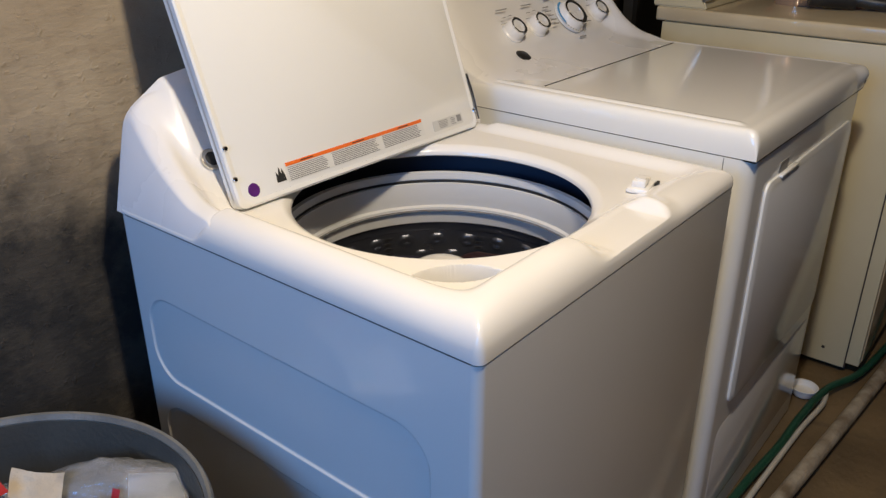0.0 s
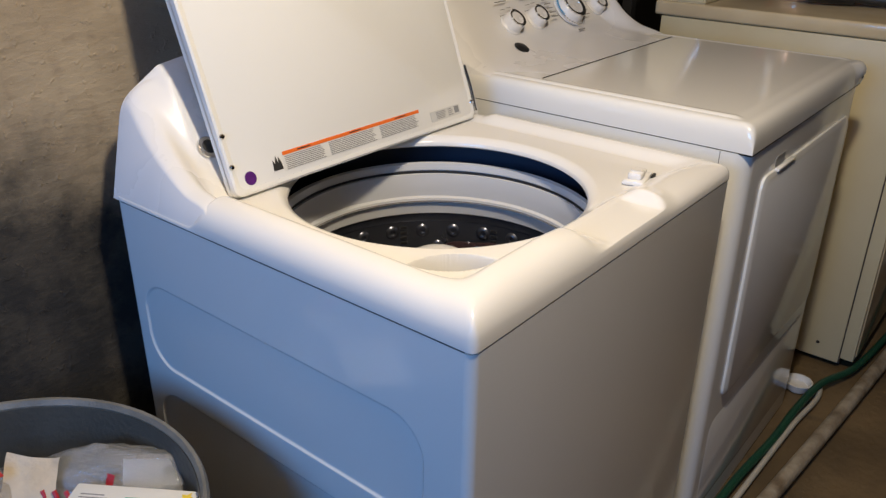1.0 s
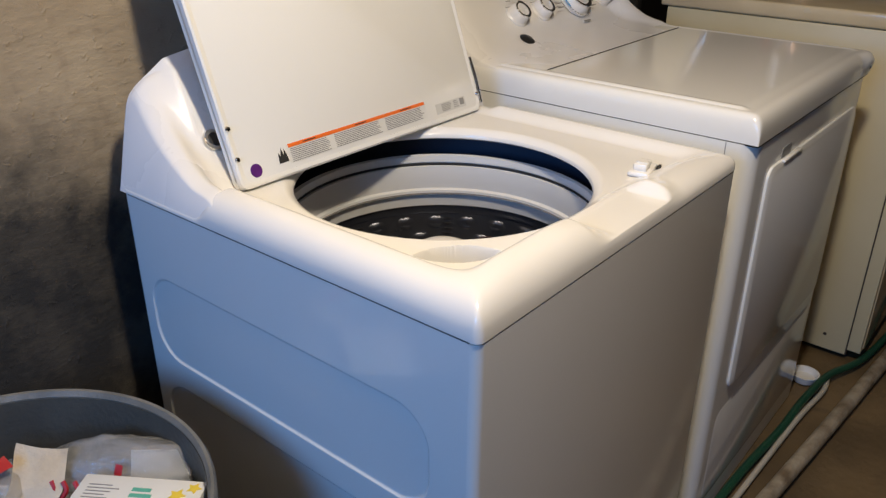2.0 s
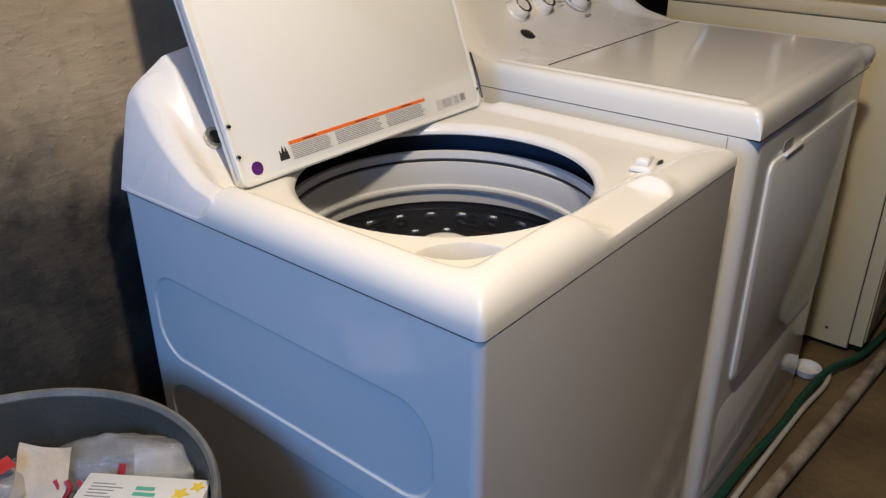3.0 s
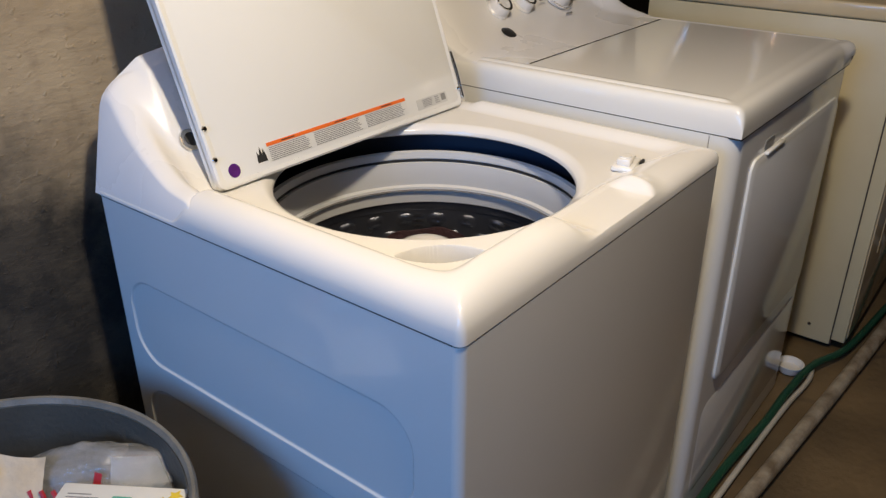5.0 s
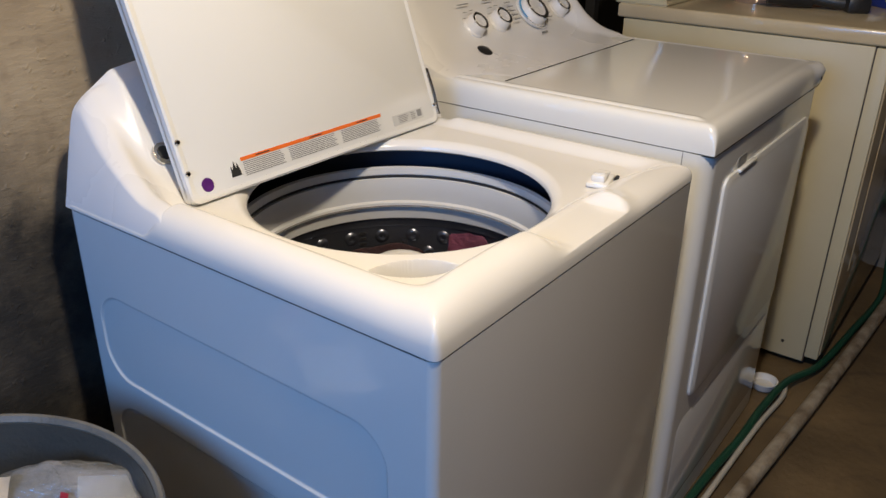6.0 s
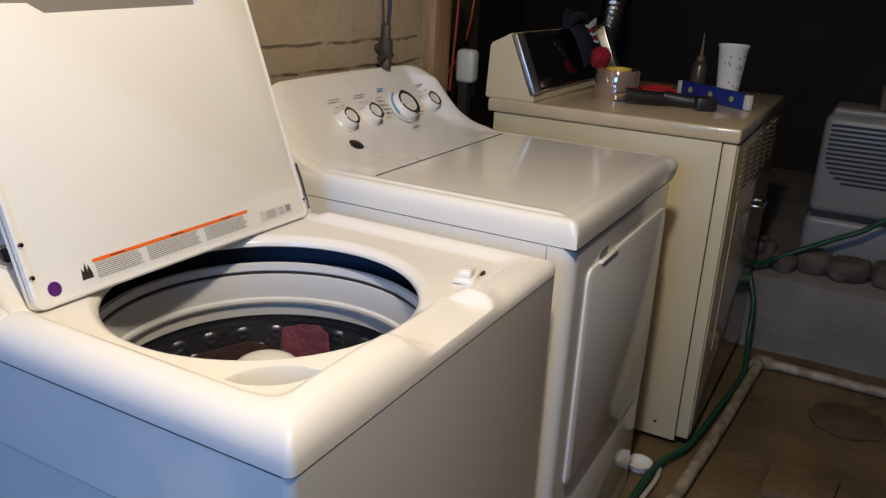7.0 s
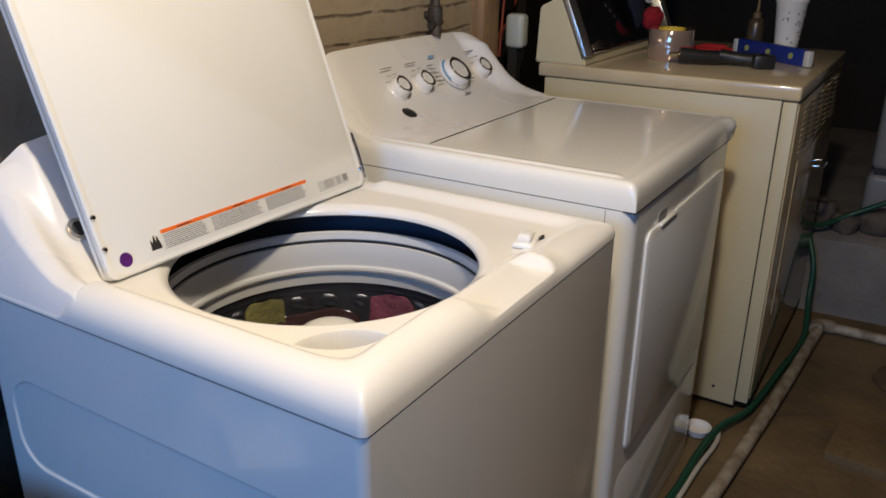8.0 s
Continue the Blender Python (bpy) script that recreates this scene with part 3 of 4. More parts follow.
def build_lid(washer):
    m = Matrix(((1, 0, 0, 0.068), (0, math.sin(radians(20)), -math.cos(radians(20)), 0.49), (0, math.cos(radians(20)), math.sin(radians(20)), 0.857), (0, 0, 0, 1)))
    w, h = 0.588, 0.475
    shell = plate(rounded_rect(0.023, w, 0, h, 0.012), -0.020, -0.010, edge=0.0)
    lid = part("lid", shell, ENAMEL, washer, "open white enamelled lid", m=m)
    # rim flange round the inner face
    o, i2 = rounded_rect(0.023, w, 0, h, 0.014), rounded_rect(0.033, w - 0.010, 0.009, h - 0.010, 0.010)
    rows = [[(x, y, -0.012) for x, y in o], [(x, y, -0.001) for x, y in o], [(x + (0.003 if x < w / 2 else -0.003), y + (0.003 if y < h / 2 else -0.003), 0.0012) for x, y in o],
            [(x, y, 0.0002) for x, y in i2], [(x, y, -0.0015) for x, y in i2]]
    part("lid_rim", grid(rows, closed=True), ENAMEL, lid, "folded rim")
    # inner panel with a hand notch in its free edge
    p = [(0.0325, 0.0088), (w - 0.0098, 0.0088), (w - 0.0098, h - 0.0098), (0.475, h - 0.0098), (0.462, 0.398), (0.172, 0.388), (0.150, 0.402), (0.0325, 0.402)]
    part("inner_panel", plate(p, -0.008, 0.0, edge=0.0004), ENAMEL, lid, "flat inner panel")
    part("grip", box(0.033, 0.48, 0.385, h - 0.012, -0.0095, -0.0085), GRIP, lid, "grey grip recess")
    # hinge hardware on the edges
    for x, y in ((0.0285, 0.045), (0.0285, 0.09), (w - 0.006, 0.03)):
        part("screw", lathe([(0.0, 0.0045), (0.003, 0.004), (0.0042, 0.002)], 16), CHROME, lid, "steel screw", m=Matrix.Translation((x, y, 0.0)))
    part("hinge_pin", sweep([(w + 0.002, 0.10, 0.0), (w + 0.004, 0.06, 0.001), (w + 0.003, 0.012, 0.0)], 0.003, 8, 4), CHROME, lid, "steel hinge spring")
    # print on the inner face, in the lid's own plane
    tag = part("warning_label", box(0.118, 0.436, 0.0165, 0.0455, 0.0, 0.0003), CARD, lid, "white warning label")
    part("orange_band", box(0.121, 0.434, 0.0400, 0.0455, 0.0003, 0.0009), ORANGE, tag, "orange band")
    t = bmesh.new()
    for x0, x1 in ((0.123, 0.205), (0.214, 0.322), (0.331, 0.432)):
        bars(t, x0, x1, 0.017, 0.0388, 8, 0.42, 0.0003, 0.0008, 0.12)
    part("small_print", t, INK, tag, "grey lines of small print")
    for x0 in (0.150, 0.262, 0.372):
        part("band_print", box(x0, x0 + 0.026, 0.0420, 0.0435, 0.0009, 0.0013), INK_DARK, tag)
    fl = [(0.098, 0.021), (0.116, 0.021), (0.115, 0.030), (0.112, 0.040), (0.109, 0.031), (0.107, 0.043), (0.103, 0.031), (0.100, 0.037)]
    part("flame_mark", plate(fl, 0.0, 0.0006), INK_DARK, lid, "black flame pictogram")
    tag = part("rating_label", box(0.462, 0.546, 0.0155, 0.034, 0.0, 0.0004), LABEL, lid, "silver rating label")
    t = bmesh.new()
    bars(t, 0.478, 0.505, 0.018, 0.032, 5, 0.4, 0.0004, 0.0008, 0.2)
    bars(t, 0.512, 0.526, 0.018, 0.032, 4, 0.4, 0.0004, 0.0008, 0.3)
    add_box(t, 0.530, 0.542, 0.020, 0.032, 0.0004, 0.0008)
    part("rating_print", t, INK, tag)
    part("round_sticker", lathe([(0.0, 0.001), (0.0098, 0.001), (0.0101, 0.0)], 32), PURPLE, lid, "round purple sticker", m=Matrix.Translation((0.0545, 0.0225, 0.0)))


def build_basket(washer, cx, cy):
    """The turning basket: steel wall with pressed bosses and slots, under a ribbed plastic ring."""
    r = 0.252
    wall = lathe([(r - 0.006, 0.706), (r, 0.70), (r, 0.42), (r - 0.03, 0.34), (0.05, 0.33)], 120)
    for row, z in enumerate((0.660, 0.626, 0.592, 0.558)):
        for i in range(27):
            turn_ = 40 / 3 * i + 20 / 3 * (row % 2)
            a = radians(turn_ + 8)
            if (turn_ + 8) % 40 < 7:
                continue
            m = Matrix.Rotation(a, 4, "Z") @ Matrix.Translation((r - 0.0005, 0, z)) @ Matrix.Rotation(radians(-90), 4, "Y")
            ring = [[m @ Vector((q * math.cos(t), q * math.sin(t), h)) for t in [2 * math.pi * s / 12 for s in range(12)]] for q, h in ((0.0135, 0.0), (0.0115, 0.0020), (0.0090, 0.0036), (0.0066, 0.0040), (0.0046, 0.0030), (0.0042, -0.003))]
            grid(ring, closed=True, bm=wall)
    basket = part("basket", wall, STEEL, washer, "steel wash basket with pressed bosses", m=Matrix.Translation((cx, cy, 0)))
    part("balance_ring", lathe([(r + 0.010, 0.760), (r + 0.008, 0.792), (r + 0.002, 0.797), (r - 0.004, 0.795), (r - 0.006, 0.784), (r - 0.0005, 0.782), (r - 0.0005, 0.778), (r - 0.008, 0.776), (r - 0.011, 0.759),
                                (r - 0.011, 0.735), (r - 0.016, 0.732), (r - 0.017, 0.725), (r - 0.010, 0.722), (r - 0.008, 0.699), (r + 0.004, 0.70)], 160), BASKET_RING, basket, "grey ribbed balance ring")
    part("ring_groove", lathe([(r - 0.0050, 0.7775), (r - 0.0060, 0.7795), (r - 0.0052, 0.7825)], 160), DARK, basket, "dark groove under the ring's lip")
    part("ring_groove", lathe([(r - 0.0166, 0.7245), (r - 0.0172, 0.7262), (r - 0.0168, 0.7275)], 160), GRIP, basket, "dark groove under the ring's lip")
    part("basket_collar", lathe([(r - 0.0030, 0.7005), (r - 0.0034, 0.684), (r - 0.0012, 0.680), (r + 0.0004, 0.6795)], 160), STEEL, basket, "plain steel collar")
    for i in range(9):
        for j in range(7):
            s = bmesh.new()
            z = 0.668 - 0.0105 * j
            add_box(s, r - 0.0025, r - 0.0005, -0.006, 0.006, z - 0.0026, z + 0.0026, m=Matrix.Rotation(radians(40 * i + 3), 4, "Z"))
            part("drain_slot", s, DARK, basket, "dark drain slot")
    return basket


def cloth_reflection(name, mat, a0, a1, z0, z1, label, seed):
    """A thin shell at the basket wall, coloured as laundry mirrored in the steel, rigid, its origin on the drum's axis.
    """
    rows = []
    n, k = 26, 14
    for i in range(n + 1):
        a = radians(a0 + (a1 - a0) * i / n)
        taper = math.sin(math.pi * min(1, max(0, i / n))) ** 0.1
        row = []
        for j in range(k):
            t = 2 * math.pi * j / k
            f = noise.noise((i * 0.16 + seed, math.cos(t) * 0.5, math.sin(t) * 0.5))
            rr = 0.2465 + 0.0022 * math.cos(t) * (0.35 + 0.65 * taper) + 0.0016 * f
            z = (z0 + z1) / 2 + (z1 - z0) / 2 * math.sin(t) * taper + 0.006 * f * taper
            row.append((min(rr, 0.2495) * math.cos(a), min(rr, 0.2495) * math.sin(a), z))
        rows.append(row)
    bm = grid(rows, closed=True)
    ob = part(name, bm, mat, None, m=Matrix.Translation((0.343, 0.328, 0)))
    return tagged(ob, label, "laundry", "laundry in the basket")


washing_machine = build_washer()
cloth_reflections = [cloth_reflection("cloth_reflection", PINK, -11, 11, 0.55, 0.681, "pink laundry mirrored in the drum wall, a thin shell", 1),
            cloth_reflection("cloth_reflection", LIME, -9, 10, 0.55, 0.683, "yellow laundry mirrored in the drum wall, a thin shell", 2),
            cloth_reflection("cloth_reflection", INDIGO, -26, 26, 0.50, 0.634, "dark blue laundry mirrored in the drum wall, a thin shell", 3),
            cloth_reflection("cloth_reflection", MAROON, -20, 20, 0.50, 0.646, "dark maroon laundry mirrored in the drum wall, a thin shell", 4)]


# ---- dryer ----
def build_dryer():
    w, d = 0.686, 0.66
    dryer = thing("clothes_dryer", 0.752, 0, 0, "white front-loading clothes dryer beside the washing machine", "clothes dryer")
    part("cabinet", machine_shell(bmesh.new(), w, -0.004, d, 0.0, 0.861, 0.030), ENAMEL, dryer, "white enamelled steel cabinet")
    # cover: flat top, rounded front and sides
    rows = []
    nx, ny = 130, 110
    for j in range(ny + 1):
        y = -0.007 + (d + 0.007) * (0.5 - 0.5 * math.cos(math.pi * j / ny))
        row = []
        for i in range(nx + 1):
            x = w * (0.5 - 0.5 * math.cos(math.pi * i / nx))
            side = min(x, w - x)
            front = y + 0.007
            fs = max(0.0, 1 - (1 - min(side, 0.022) / 0.022) ** 3.4) ** (1 / 3.4)
            ff = max(0.0, 1 - (1 - min(front, 0.030) / 0.030) ** 3.0) ** (1 / 3.0)
            z = 0.863 + 0.050 * min(fs, 1) * ff + 0.002 * smoothstep(0.02, 0.04, side) * smoothstep(0.03, 0.05, front)
            # a low raised border along the ends, and a fuller right end
            rim = 0.0026 * (1 - smoothstep(0.030, 0.040, side)) * smoothstep(0.022, 0.026, side) * smoothstep(0.03, 0.05, front)
            full = 0.010 * smoothstep(w - 0.07, w - 0.02, x) * (1 - smoothstep(0.02, 0.09, front)) * min(1.0, (z - 0.863) / 0.03)
            row.append((x + 0.4 * full, y - full, z + rim))
        rows.append(row)
    part("top_cover", grid(rows), ENAMEL, dryer, "smooth white top")
    part("seam", box(0.002, w - 0.002, -0.006, d, 0.8595, 0.8632), DARK, dryer, "dark seam under the top")
    part("corner_seam", box(-0.0008, 0.001, 0.046, 0.0475, 0.02, 0.8595), INK, dryer)
    part("end_screw", lathe([(0.0, 0.0015), (0.0035, 0.001), (0.0042, 0.0)], 14), IRON, dryer, "dark screw in the cover's end", m=pose(0.640, -0.0165, 0.884, 90, 0, 0))
    # pressed door
    m = Matrix(((1, 0, 0, 0), (0, 0, -1, -0.004), (0, 1, 0, 0), (0, 0, 0, 1)))
    door = part("door", plate(rounded_rect(0.083, 0.635, 0.333, 0.800, 0.022, 8), -0.001, 0.009, edge=0.009, back=False), ENAMEL, dryer, "plain white door", m=m)
    # flat grey plate painted as the shade inside the hand notch
    part("notch_shade", plate(rounded_rect(0.150, 0.20, 0.802, 0.822, 0.006), -0.0005, 0.0012), INK, door, "shade of the hand notch above the door, a flat grey plate")
    part("handle_lip", box(0.145, 0.24, 0.797, 0.803, 0.002, 0.011, bevel=0.002), ENAMEL, door)
    o = plate(rounded_rect(0.05, 0.655, 0.05, 0.29, 0.03, 8), -0.001, 0.0012, edge=0.006, back=False)
    part("kick_panel", o, ENAMEL, dryer, m=m)
    con = console(0.915, 0.868, 0.436, ((0, 0), (0.064, 0.003), (0.124, 0.010), (0.164, 0.026), (0.195, 0.052), (0.225, 0.083), (0.250, 0.112), (0.268, 0.134), (0.289, 0.134), (0.29, -0.047)),
                  ((0.0, -0.040), (0.030, -0.012), (0.085, 0.0), (0.135, 0.012), (0.172, 0.030), (0.203, 0.056), (0.233, 0.087), (0.258, 0.115), (0.289, 0.130), (0.29, -0.047)),
                  (0.0, 0.090), 0.026, 0.0, w, 0.005, "console", dryer, round_end=0.2, roll=0.07, round_right=0.07,
                  arm_right=((0.0, -0.040), (0.018, -0.008), (0.055, 0.006), (0.105, 0.020), (0.145, 0.045), (0.174, 0.076), (0.200, 0.110), (0.222, 0.132), (0.289, 0.138), (0.29, -0.047)))
    part("console_seam", box(0.045, 0.641, 0.4335, 0.4352, 0.9145, 0.9164), DARK, dryer, "fine dark seam before the console")
    y, z, lean = face_point(0.436, 0.915, 0.058)
    for x, r in ((0.222, 0.025), (0.320, 0.025), (0.466, 0.040), (0.598, 0.025)):
        knob(con, x, y - 0.001, z + (0.004 if r > 0.03 else 0), lean, r)
    part("badge", lathe([(0.0, 0.004), (0.013, 0.0035), (0.0185, 0.0)], 32), BLACK, con, "dark oval badge", m=pose(0.192, 0.583, 0.934, 28, 0, 0))
    part("start_button", lathe([(0.0, 0.004), (0.010, 0.004), (0.012, 0.0)], 24), LABEL, con, "grey start button", m=pose(0.650, y + 0.004, z + 0.010, 90 - lean, 0, 0))
    # dial print
    b, blue = bmesh.new(), bmesh.new()
    for x0, r in ((0.222, 0.022), (0.320, 0.022), (0.593, 0.022)):
        for a in (150, 115, 75, 40):
            px, py = x0 + (r + 0.014) * math.cos(radians(a)), (r + 0.014) * math.sin(radians(a))
            add_box(b, px - 0.008, px + 0.008, py - 0.0007, py + 0.0007, 0.0002, 0.0008)
        add_box(b, x0 - 0.026, x0 + 0.016, r + 0.030, r + 0.0325, 0.0002, 0.0008)
        tagged(part("dial_print", b, INK, con, "grey dial markings", m=pose(0, y - 0.010, z + 0.010, 90 - lean, 0, 0)), kind="stuff")
        b = bmesh.new()
    for i in range(13):
        a = radians(-160 + 10 * i)
        px, py = 0.464 + 0.046 * math.cos(a), 0.046 * math.sin(a)
        add_box(b, px - 0.0025, px + 0.0025, py - 0.0015, py + 0.0015, 0.0002, 0.0008)
    for i in range(5):
        add_box(b, 0.370, 0.396, -0.012 + 0.012 * i, -0.0095 + 0.012 * i, 0.0002, 0.0008)
        add_box(b, 0.505, 0.53, -0.025 + 0.012 * i, -0.0225 + 0.012 * i, 0.0002, 0.0008)
    add_box(b, 0.438, 0.466, -0.062, -0.058, 0.0002, 0.0008)
    add_box(blue, 0.40, 0.425, 0.058, 0.063, 0.0002, 0.0008)
    for i in range(12):
        a = radians(105 + 8 * i)
        px, py = 0.464 + 0.042 * math.cos(a), 0.042 * math.sin(a)
        add_box(blue, px - 0.003, px + 0.003, py - 0.003, py + 0.003, 0.0002, 0.0008)
    mm = pose(0, y - 0.010, z + 0.010, 90 - lean, 0, 0)
    tagged(part("dial_print", b, INK, con, "grey dial markings", m=mm), kind="stuff")
    tagged(part("dial_arc", blue, INK_BLUE, con, "blue dial arc", m=mm), kind="stuff")
    return dryer


build_dryer()


# ---- old cream dryer ----
def build_cream():
    w, d = 0.865, 0.70
    ob = thing("old_clothes_dryer", 1.688, -0.098, 0, "old cream enamelled clothes dryer with tools on its top", "clothes dryer")
    b = box(0, w, 0.0325, d, 0.012, 0.916, bevel=0.003)
    part("cabinet", b, CREAM, ob, "cream enamelled cabinet")
    part("front_panel", box(0.0, w, -0.006, 0.030, 0.03, 0.914, bevel=0.003), CREAM, ob, "cream front frame")
    part("front_face", box(0.014, w - 0.004, -0.0105, 0.0, 0.04, 0.912, bevel=0.004), CREAM_REFLECT, ob, "glossy front sheet, brown reflections put into its colour")
    part("side_seam", box(0.002, w - 0.002, 0.0295, 0.0330, 0.014, 0.915), IRON, ob, "dark seam")
    part("door", box(0.13, w - 0.07, -0.0135, -0.009, 0.27, 0.735, bevel=0.002), CREAM_REFLECT, ob, "square door")
    part("door_handle", sweep([(0.50, -0.012, 0.640), (0.505, -0.036, 0.640), (0.545, -0.040, 0.640), (0.585, -0.036, 0.640), (0.59, -0.012, 0.640)], 0.007, 10, 5), CHROME, ob, "chrome door handle")
    part("latch_slot", box(0.155, 0.163, -0.0145, -0.0125, 0.640, 0.690), DARK, ob, "dark latch slot")
    # rows of short louvres over the door
    for i in range(9):
        for k in range(5):
            b = bmesh.new()
            add_box(b, 0.10 + 0.145 * k, 0.225 + 0.145 * k, -0.0145, -0.0095, 0.888 - 0.0155 * i, 0.892 - 0.0155 * i, bevel=0.0012, seg=1)
            add_box(b, 0.103 + 0.145 * k, 0.222 + 0.145 * k, -0.0112, -0.0098, 0.8825 - 0.0155 * i, 0.8880 - 0.0155 * i)
            louvre = part("louvre", b, CREAM_REFLECT, ob, "pressed louvre with a dark slot")
            part("louvre_slot", box(0.104 + 0.145 * k, 0.221 + 0.145 * k, -0.0122, -0.0106, 0.8838 - 0.0155 * i, 0.8872 - 0.0155 * i), DARK, louvre)
    part("kick_space", box(0.02, w - 0.02, 0.03, d - 0.02, 0.0, 0.013), DARK, ob)
    part("screw", lathe([(0.0, 0.0), (0.004, -0.001), (0.005, 0.0)], 12), IRON, ob, m=pose(-0.001, 0.095, 0.06, 0, 90, 0))
    part("top", box(-0.006, w + 0.006, -0.012, d + 0.02, 0.918, 0.957, bevel=0.007, seg=3), CREAM_TOP, ob, "cream top slab")
    # sloping console with chrome ends and black glass
    prof = [(0.575, 0.957), (0.66, 1.150), (0.728, 1.115), (0.735, 0.957)]
    b = bmesh.new()
    vs = [[b.verts.new((x, y, z)) for y, z in prof] for x in (0.004, w - 0.03)]
    for i in range(4):
        j = (i + 1) % 4
        b.faces.new((vs[0][i], vs[0][j], vs[1][j], vs[1][i]))
    b.faces.new(vs[0]), b.faces.new(vs[1])
    bmesh.ops.bevel(b, geom=list(b.edges), offset=0.004, segments=2, affect="EDGES")
    con = part("console", b, CREAM, ob, "cream console")
    lean = math.degrees(math.atan2(0.085, 0.193))
    m = pose(0, 0.575, 0.957, 90 - lean, 0, 0)
    part("glass", box(0.055, w - 0.075, 0.035, 0.196, 0.003, 0.010, bevel=0.002), GLASS_BLACK, con, "black glass control panel", m=m)
    for x in (0.002, w - 0.075):
        part("end_trim", box(x, x + 0.055, 0.022, 0.205, -0.006, 0.013, bevel=0.004), TRIM, con, "chrome end trim", m=m)
    part("lower_trim", box(0.045, w - 0.062, 0.026, 0.034, 0.0, 0.011, bevel=0.002), CHROME, con, "thin trim strip", m=m)
    part("upper_trim", box(0.045, w - 0.062, 0.198, 0.206, 0.0, 0.011, bevel=0.002), CHROME, con, "thin trim strip", m=m)
    return ob


build_cream()
TOP = 0.957


def build_tools():
    # packing tape roll on its side
    tape = thing("packing_tape", 1.99, 0.325, TOP, "clear packing tape roll standing on the old dryer", "tape")
    part("tape_winding", lathe([(0.040, 0.0), (0.066, 0.0), (0.068, 0.003), (0.068, 0.088), (0.066, 0.091), (0.040, 0.091)], 48, closed=True), TAPE, tape, "shiny clear winding")
    part("core", lathe([(0.036, 0.001), (0.040, 0.001), (0.040, 0.094), (0.036, 0.094)], 40, closed=True), YELLOW, tape, "yellow card core")
    b = bmesh.new()
    for i in range(5):
        add_box(b, -0.022, 0.022, -0.0692, -0.0684, 0.018 + 0.006 * i, 0.021 + 0.006 * i, m=Matrix.Rotation(radians(-35), 4, "Z"))
    part("red_print", b, RED, tape)
    # cordless screwdriver / drill lying on its side
    drill = thing("cordless_screwdriver", 1.945, 0.16, TOP, "black cordless screwdriver lying on the old dryer", "tool", rz=-62)
    b = sweep([(-0.12, 0, 0.030), (-0.05, 0, 0.024), (0.0, 0, 0.023)], 0.020, 16, 4)
    part("motor_housing", b, BLACK, drill, "black ribbed housing")
    part("bit", sweep([(-0.15, 0, 0.030), (-0.12, 0, 0.030)], 0.006, 8, 2), CHROME, drill, "steel bit")
    part("grip", sweep([(-0.005, 0, 0.030), (0.05, -0.015, 0.023), (0.10, -0.04, 0.021)], 0.018, 14, 5), BLACK, drill)
    part("battery", box(0.075, 0.135, -0.075, -0.020, 0.0, 0.040, bevel=0.008), BLACK, drill, "battery pack")
    pli = thing("pliers", 2.13, 0.285, TOP, "pliers with red handles on the old dryer", "tool", rz=-50)
    part("handle", sweep([(0, 0.008, 0.016), (0.05, 0.022, 0.022), (0.11, 0.016, 0.018)], 0.012, 10, 5), RED, pli, "red grip")
    part("handle", sweep([(0, -0.008, 0.014), (0.05, -0.024, 0.014), (0.11, -0.018, 0.014)], 0.012, 10, 5), RED, pli, "red grip")
    part("jaw", box(-0.06, 0.005, -0.012, 0.012, 0.004, 0.018, bevel=0.004), IRON, pli, "dark steel jaw")
    lev = thing("spirit_level", 2.155, 0.062, TOP, "blue spirit level lying on the old dryer", "spirit level", rz=-130)
    part("beam", box(-0.15, 0.15, -0.010, 0.010, 0.0, 0.050, bevel=0.004), BLUE, lev, "blue beam")
    for x in (-0.10, 0.0, 0.10):
        part("vial", sweep([(x, -0.0125, 0.026), (x, 0.0125, 0.026)], 0.009, 16, 2), VIAL, lev, "round yellow-green vial")
    part("end_cap", box(0.15, 0.172, -0.009, 0.009, 0.002, 0.047, bevel=0.003), LABEL, lev, "grey end cap")
    part("end_cap", box(-0.172, -0.15, -0.009, 0.009, 0.002, 0.047, bevel=0.003), LABEL, lev, "grey end cap")
    cup = thing("foam_cup", 2.36, 0.055, TOP, "tall white foam cup with a faint leaf print", "cup")
    part("cup_body", lathe([(0.0, 0.003), (0.031, 0.003), (0.032, 0.0), (0.034, 0.002), (0.047, 0.158), (0.050, 0.162), (0.050, 0.170), (0.046, 0.170), (0.043, 0.155), (0.031, 0.006), (0, 0.006)], 48), FOAM, cup, "white foam")
    b = bmesh.new()
    for i in range(26):
        a, z = radians(150 + random.uniform(0, 140)), random.uniform(0.03, 0.135)
        r = 0.0345 + (z / 0.158) * 0.0132
        add_box(b, -0.004, 0.004, -0.002, 0.002, 0, 0.0006, m=Matrix.Rotation(a, 4, "Z") @ Matrix.Translation((r, 0, z)) @ Matrix.Rotation(radians(90), 4, "Y") @ Matrix.Rotation(random.uniform(0, 3), 4, "Z"))
    part("leaf_print", b, INK, cup, "grey leaf print")
    bot = thing("oil_bottle", 2.43, 0.17, TOP, "amber squeeze bottle with a long nozzle", "bottle")
    part("bottle_body", lathe([(0.0, 0.0), (0.026, 0.0), (0.028, 0.004), (0.027, 0.085), (0.020, 0.098), (0.010, 0.104)], 32), BOTTLE, bot, "translucent amber body")
    part("nozzle", lathe([(0.014, 0.102), (0.014, 0.116), (0.006, 0.122), (0.004, 0.16), (0.002, 0.195), (0.0, 0.195)], 20), TIP, bot, "yellow nozzle")


build_tools()


